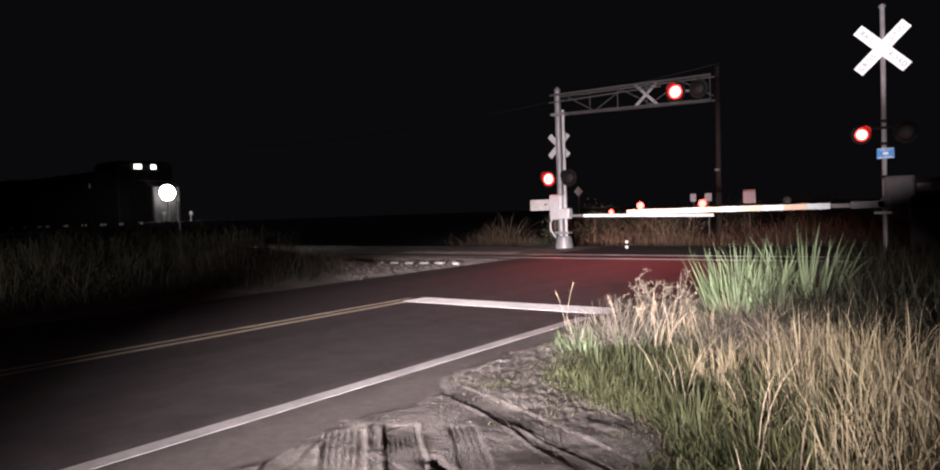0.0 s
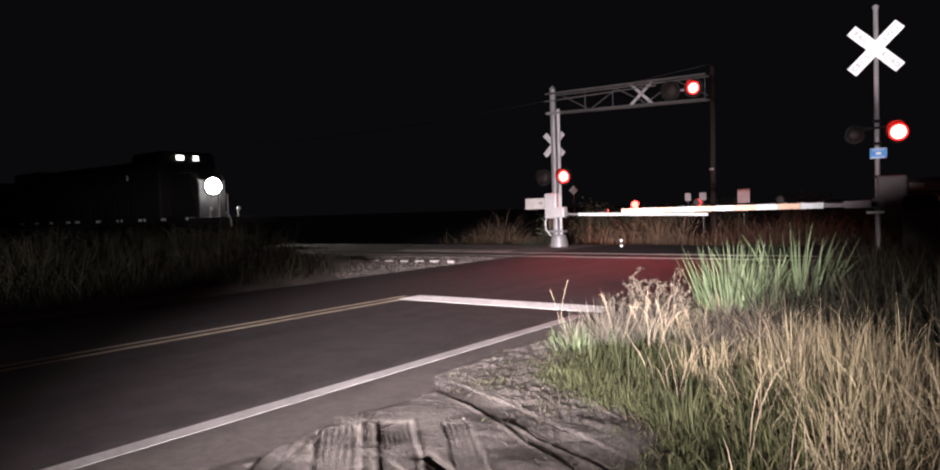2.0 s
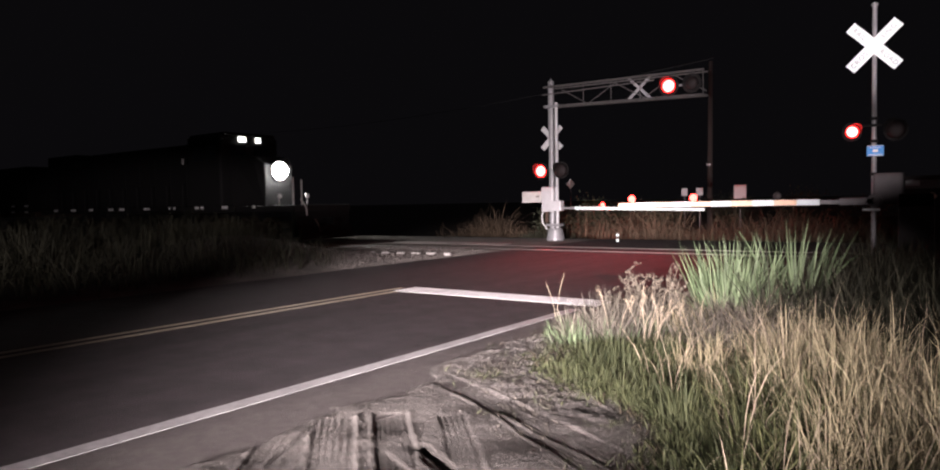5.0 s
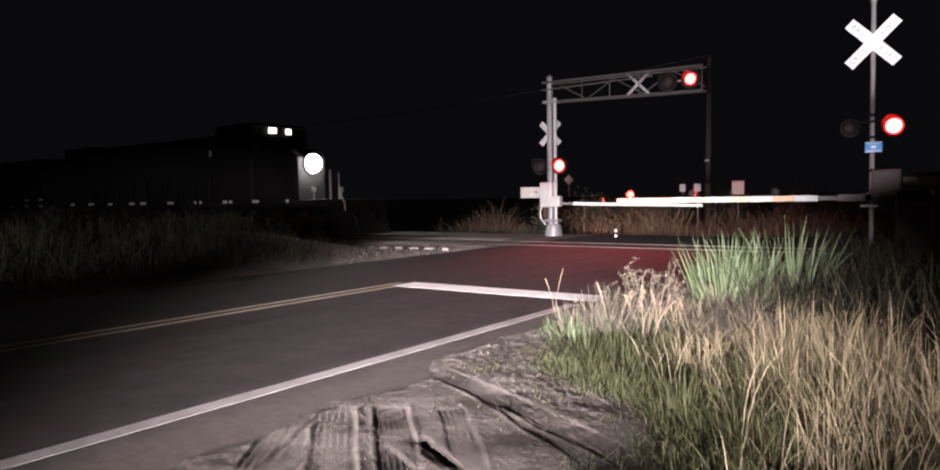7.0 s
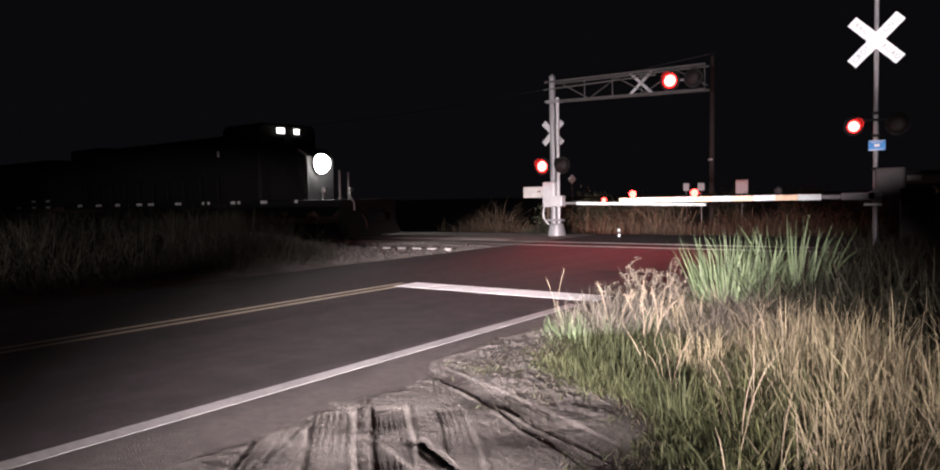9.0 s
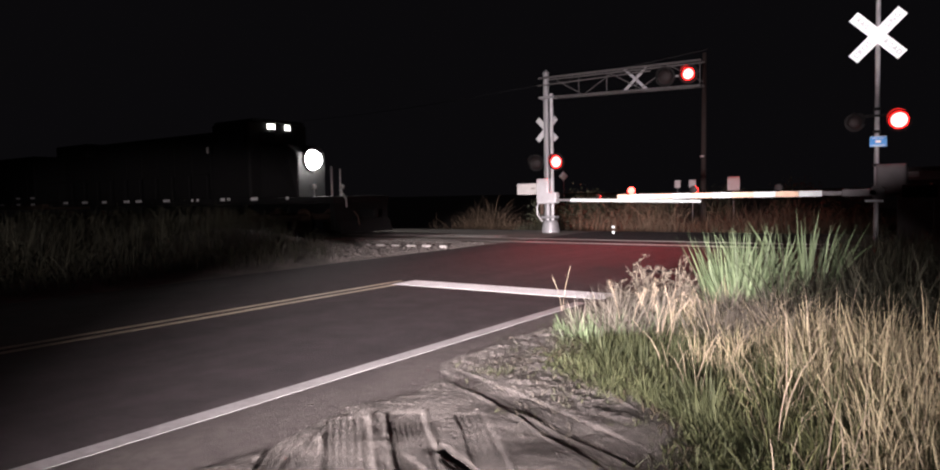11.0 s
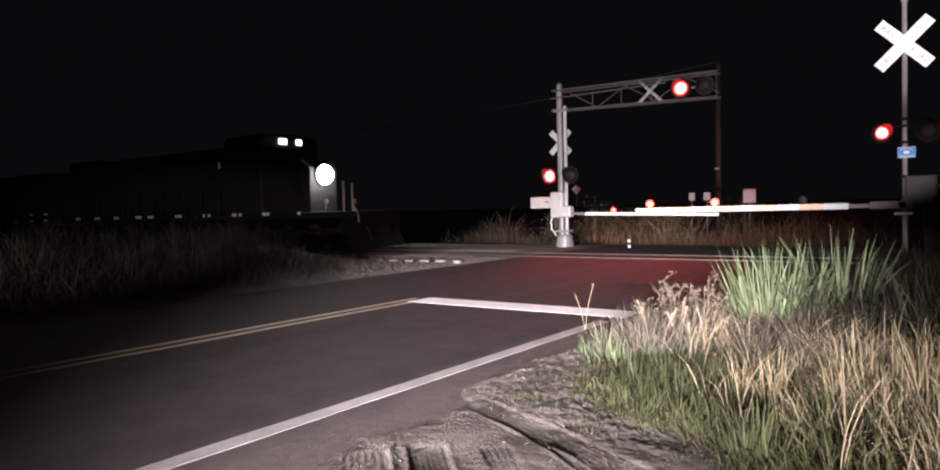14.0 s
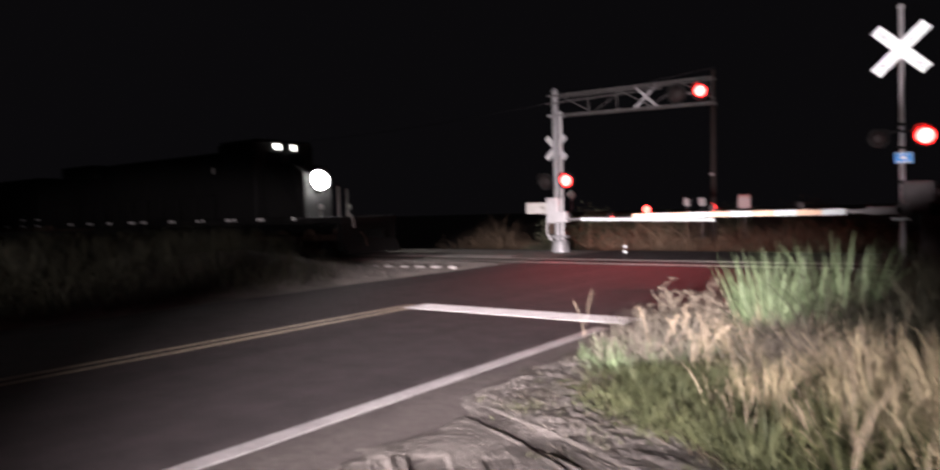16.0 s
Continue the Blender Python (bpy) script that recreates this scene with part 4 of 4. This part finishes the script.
def dried_weed(x, y, h, seed):
    """A bleached branching weed: forked stems with curled leaves and seed clusters along them."""
    r = random.Random(seed)
    s = root("dried_weed", (x, y, -0.06), "bleached dry branching weed with clustered seed heads", "weed", "dried weeds")
    stems, heads = BM(), BM()
    for k in range(4):
        a, lean = r.uniform(0, 6.28), r.uniform(0.05, 0.35)
        tall = h * r.uniform(0.7, 1.0)
        pts = [Vector((math.cos(a) * lean * tall * f, math.sin(a) * lean * tall * f, tall * f)) + Vector((r.gauss(0, 0.012), r.gauss(0, 0.012), 0)) * f for f in (0, 0.3, 0.55, 0.8, 1.0)]
        tube(stems, pts, 0.0035, 5)
        for j in range(9):
            f = r.uniform(0.4, 1.0)
            p = pts[0].lerp(pts[-1], f)
            b = r.uniform(0, 6.28)
            tip = p + Vector((math.cos(b), math.sin(b), r.uniform(0.1, 0.9))) * r.uniform(0.05, 0.14)
            rod(stems, p, tip, 0.0025, 0.0015, 4)
            for _ in range(7):
                c = p.lerp(tip, r.uniform(0.4, 1.1)) + Vector((r.gauss(0, 0.012), r.gauss(0, 0.012), r.gauss(0, 0.012)))
                u, v = Vector((r.gauss(0, 1), r.gauss(0, 1), r.gauss(0, 1))).normalized() * r.uniform(0.01, 0.028), Vector((r.gauss(0, 1), r.gauss(0, 1), r.gauss(0, 1))).normalized() * r.uniform(0.004, 0.009)
                heads.faces.new([heads.verts.new(w) for w in (c - u, c - v, c + u, c + v)])
    part("stem", stems, WEED, s)
    part("seed_head", heads, WEED, s)["kind"] = "stuff"


def seed_stalk(x, y, h, lean, seed, seeds=26):
    r = random.Random(seed)
    s = root("weed_stalk", (x, y, -0.06), "dry bent weed stalk with a seed head", "weed", "weed stalks")
    pts = [Vector((lean * h * f * f, 0.1 * lean * f, h * f)) for f in (0, 0.3, 0.6, 0.85, 1.0)]
    part("stem", tube(BM(), pts, 0.0022, 6), STRAW, s)
    bm = BM()
    for k in range(seeds):
        p = pts[3].lerp(pts[4], r.uniform(-0.3, 1.1)) + Vector((r.gauss(0, 0.014), r.gauss(0, 0.014), r.gauss(0, 0.01)))
        pebble_mesh(bm, p, r.uniform(0.003, 0.006), seed * 50 + k)
    part("seed_head", bm, STRAW, s)["kind"] = "stuff"


def clods():
    """Loose crumbs of soil and grit over the churned verge."""
    q = np.random.default_rng(44)
    n = 6000
    x, y = q.uniform(-5.6, -2.2, n), q.uniform(3.6, 8.2, n)
    keep = q.uniform(0, 1, n) < np.clip(0.2 + 1.2 * waves(x, y, 3.5, 16), 0.04, 1) * smoothstep(-5.6, -4.9, x) + 0.5 * np.exp(-((x + 5.08 + 0.2 * waves(x, y, 2.6, 13)) / 0.06) ** 2)
    x, y = x[keep], y[keep]
    z = ground_height(x, y)
    V, F = [], []
    shape = np.array([(1, 0, 0), (-1, 0, 0), (0, 1, 0), (0, -1, 0), (0, 0, 0.4), (0, 0, -0.4)])
    for k in range(len(x)):
        s = 0.003 + 0.007 * q.uniform() ** 3
        b0 = len(V)
        V += (shape * s * q.uniform(0.6, 1.4, (6, 1)) + (x[k], y[k], z[k] + s * 0.3)).tolist()
        F += [(b0 + i, b0 + j, b0 + t) for i, j, t in ((0, 2, 4), (2, 1, 4), (1, 3, 4), (3, 0, 4), (2, 0, 5), (1, 2, 5), (3, 1, 5), (0, 3, 5))]
    tagged(sheet("soil_clods", V, F, SOIL), "loose crumbs of sandy soil on the verge", "soil", kind="stuff")


def banks():
    def field(name, n, box4, seed, keep, h, w, mat, label):
        b = scatter(n, *box4, seed, keep)
        m, q = len(b), np.random.default_rng(seed + 1)
        hummock = np.clip(0.75 + 1.1 * waves(b[:, 0], b[:, 1], 1.1, seed + 3) + 0.5 * waves(b[:, 0], b[:, 1], 3.0, seed + 4), 0.3, 1.5)
        blades(name, b, (h[0] + (h[1] - h[0]) * q.uniform(0, 1, m)) * hummock, q.uniform(*w, m), q.uniform(0.1, 1.2, m), np.zeros(3), mat, label, seed + 2)

    left = lambda x, y: smoothstep(LEFT - 0.2, LEFT - 1.6, x) * (1 - smoothstep(13.6, 14.6, y) * smoothstep(-20, -18.5, x)) * (0.6 + 0.5 * waves(x, y, 1.2, 33)) * (0.35 + 0.65 * smoothstep(-25, -19, x))
    field("bank_grass", 60000, (-34, LEFT, 5, 16.2), 100, left, (0.3, 1.2), (0.007, 0.016), BANK, "rough bank grass before the track, coloured dark as unlit")
    field("far_grass", 22000, (-24, -3, 30, 37), 110, lambda x, y: 0.5 + 0.7 * waves(x, y, 1.0, 34), (0.5, 2.0), (0.015, 0.035), FAR_DRY, "dry brown grass bank beyond the crossing")
    field("side_grass", 1100, (-17.2, -15.1, 27, 30), 120, None, (0.3, 0.9), (0.015, 0.03), BANK, "grass behind the cantilever mast, coloured dark as unlit")


def shrub(x, y, h, w, seed):
    r = random.Random(seed)
    q = np.random.default_rng(seed)
    z0 = float(ground_height(np.array(x), np.array(y)))
    s = root("shrub", (x, y, z0), "dark leafy roadside shrub in the night", "shrub", "roadside shrubs")
    bm = BM()
    tips = []
    for k in range(7):
        a = r.uniform(0, 6.28)
        e = Vector((math.cos(a) * w * r.uniform(0.2, 0.8), math.sin(a) * w * r.uniform(0.2, 0.8), h * r.uniform(0.5, 0.95)))
        mid = e * 0.5 + Vector((r.gauss(0, 0.1), r.gauss(0, 0.1), 0.1))
        rod(bm, (0, 0, -0.05), mid, 0.035, 0.02, 6), rod(bm, mid, e, 0.02, 0.008, 6)
        tips += [mid, e]
    part("stem", bm, BARK, s)
    n = 1500
    c = np.array([tips[i] for i in q.integers(0, len(tips), n)]) + q.normal(0, 0.22, (n, 3)) * (w, w, h * 0.5)
    c[:, 2] = np.clip(c[:, 2], 0.05, None)
    V, F = [], []
    u, v = q.normal(0, 1, (n, 3)), q.normal(0, 1, (n, 3))
    u /= np.linalg.norm(u, axis=1)[:, None]
    v /= np.linalg.norm(v, axis=1)[:, None]
    s1, s2 = q.uniform(0.04, 0.09, (n, 1)), q.uniform(0.02, 0.045, (n, 1))
    quad = np.stack([c - u * s1, c - v * s2, c + u * s1, c + v * s2], 1).reshape(-1, 3)
    crown = sheet("crown", quad.tolist(), [(i, i + 1, i + 2, i + 3) for i in range(0, 4 * n, 4)], LEAF)
    crown.parent = s


# ---- beyond the crossing ----
def post_sign(x, y, z, w, h, diamond=False):
    z0 = float(ground_height(np.array(x), np.array(y)))
    s = root("road_sign", (x, y, z0), "small pale road sign on a thin post" if not diamond else "diamond warning sign seen from behind on a post", "road sign", "far road signs")
    zz = z - z0
    part("post", rod(BM(), (0, 0.03, 0), (0, 0.03, zz), 0.03, seg=8), GALV, s)
    t = Matrix.Rotation(radians(45), 4, "Y") if diamond else None
    part("plate", box(BM(), (0, 0, zz), (w, 0.01, h), 0.0, t), SHEET if diamond else BRIGHT, s)


def delineator(x, y):
    s = root("delineator_post", (x, y, -0.03), "low road-edge post with white reflectors", "delineator")
    part("post", box(BM(), (0, 0, 0.18), (0.08, 0.03, 0.36), 0.005), RUST, s)
    for z in (0.09, 0.28):
        part("reflector", box(BM(), (0, -0.02, z), (0.1, 0.012, 0.09), 0.004), SHEET, s, "white reflector")


def utility_pole():
    s = root("utility_pole", (-13.25, 40, -0.75), "tall weathered wooden utility pole", "utility pole")
    part("pole", rod(BM(), (0, 0, 0), (0.1, 0, 9.5), 0.15, 0.1), WOOD, s)
    part("pole_band", lathe(BM(), [(0.13, 4.0), (0.16, 4.0), (0.16, 4.1), (0.13, 4.1)], 14), GALV, s)


def overhead_wire():
    bm = BM()
    pts = []
    for k in range(25):
        f = k / 24
        pts.append((-62 + 49 * f, 46 - 6 * f, 8.9 - 3.2 * f * (1 - f)))
    tagged(part("overhead_wire", tube(bm, pts, 0.012, 6), WIRE), "thin overhead wire crossing the dark sky", "wire")


def relay_house():
    s = root("relay_cabinet", (-2.40, 22.8, -0.15), "dark grey steel relay cabinet beside the crossing", "relay cabinet")
    part("body", box(BM(), (0.6, 0, 1.05), (2.4, 1.6, 1.9), 0.02), CABINET, s)
    part("roof", box(BM(), (0.6, 0, 2.05), (2.6, 1.8, 0.1), 0.03), CABINET, s)
    part("door", box(BM(), (0.6, -0.815, 1.0), (0.9, 0.03, 1.6), 0.01), CABINET, s)
    part("fascia", box(BM(), (0.6, -0.818, 1.9), (2.38, 0.024, 0.22), 0.004), GALV, s, "pale grey fascia strip")
    part("notice", box(BM(), (-0.35, -0.84, 1.92), (0.4, 0.01, 0.12)), SHEET, s, "white notice strip")
    for x, z in ((0.1, 1.6), (-0.08, 1.46)):
        part("warning_label", box(BM(), (x, -0.84, z), (0.16, 0.01, 0.16), 0, Matrix.Rotation(radians(45), 4, "Y")), SHEET_RED, s, "orange diamond label")


near_signal()
far_signal()
track()
train = locomotive()
car = freight_car()
relay_house()
post_sign(-11.66, 40, 1.82, 0.62, 0.72)
post_sign(-21.6, 40, 2.52, 0.42, 0.42, True)
post_sign(-16.0, 44, 1.9, 0.35, 0.45)
post_sign(-15.1, 44, 1.9, 0.4, 0.45)
utility_pole()
overhead_wire()
verge()
clods()
banks()
for k, (x, y, h) in enumerate(((-5.82, 9.9, 0.62), (-5.75, 9.75, 0.5), (-4.4, 9.2, 0.5), (-4.3, 9.0, 0.55), (-4.2, 8.8, 0.5), (-4.0, 8.6, 0.5))):
    seed_stalk(x, y, h, (0.18, -0.25, 0.2, 0.12, -0.3, 0.5)[k], k + 1, 5 if k < 2 else 26)
for k in range(9):
    r7 = random.Random(700 + k)
    seed_stalk(-4.45 + r7.uniform(0, 0.6), 8.4 + r7.uniform(0, 0.9), r7.uniform(0.42, 0.66), r7.uniform(-0.4, 0.4), 20 + k)
for k, (x, y, h) in enumerate(((-4.85, 10.2, 0.78), (-4.65, 10.0, 0.7), (-4.5, 10.35, 0.8), (-4.25, 9.9, 0.62), (-4.95, 9.7, 0.45), (-4.55, 9.4, 0.5))):
    dried_weed(x, y, h, 300 + k)
delineator(-11.95, 25.4)
for k, (x, y, h, w) in enumerate(((-16.8, 29.5, 1.5, 1.1), (-14.6, 37.5, 1.7, 1.3), (-17.0, 38.5, 1.9, 1.3), (-16.2, 33.5, 2.2, 1.3), (-14.4, 35.0, 1.9, 1.2), (-18.4, 34.5, 2.2, 1.4), (-12.2, 40.5, 2.3, 1.6), (-9.4, 43.0, 2.5, 1.8), (-6.4, 42.0, 2.2, 1.7))):
    shrub(x, y, h, w, k + 3)


def motions():
    rows = ((0, -12.0), (0.5, -10.88), (1, -9.75), (1.5, -8.65), (2, -7.6), (2.5, -6.62), (3, -5.7), (3.5, -4.86), (4, -4.06), (5.2, -2.25), (6.5, -0.75), (7, -0.34),
            (7.5, -0.1), (8, 0.0), (16, 0.0))
    for thing, x0 in ((train, -20.4), (car, -43.4)):
        walk(thing, [(t, pose(x0 + d, TRACK, 0.03)) for t, d in rows])
    # the flashers alternate; each change is a half turn of the added insert, which swaps lit lens and dark
    to_right, to_left = [0.2 + 1.3 * k - (0.06 if k == 9 else 0.0) for k in range(13)], [0.98] + [1.02 + 1.296 * k for k in range(1, 12)]
    for insert, mode in FLASH:
        if mode in ("on", "off"):
            continue
        ons, offs = (to_left, to_right) if mode == "L" else (to_right, to_left)
        changes = sorted([(s - 0.1, s) for s in ons] + [(s + (0.034 if mode == "L" else -0.09), s + (0.134 if mode == "L" else 0.01)) for s in offs])
        a = 0 if mode == "L" else 180
        rows, last = [(0.0, pose(0, 0, 0, 0, 0, a))], 0.0
        for s, e in changes:
            if e > 15.97:
                break
            for f in range(4):
                rows.append((s + (e - s) * f / 3, pose(0, 0, 0, 0, 0, a + 60 * f)))
            a += 180
        rows.append((16.0, pose(0, 0, 0, 0, 0, a)))
        walk(insert, rows)


motions()
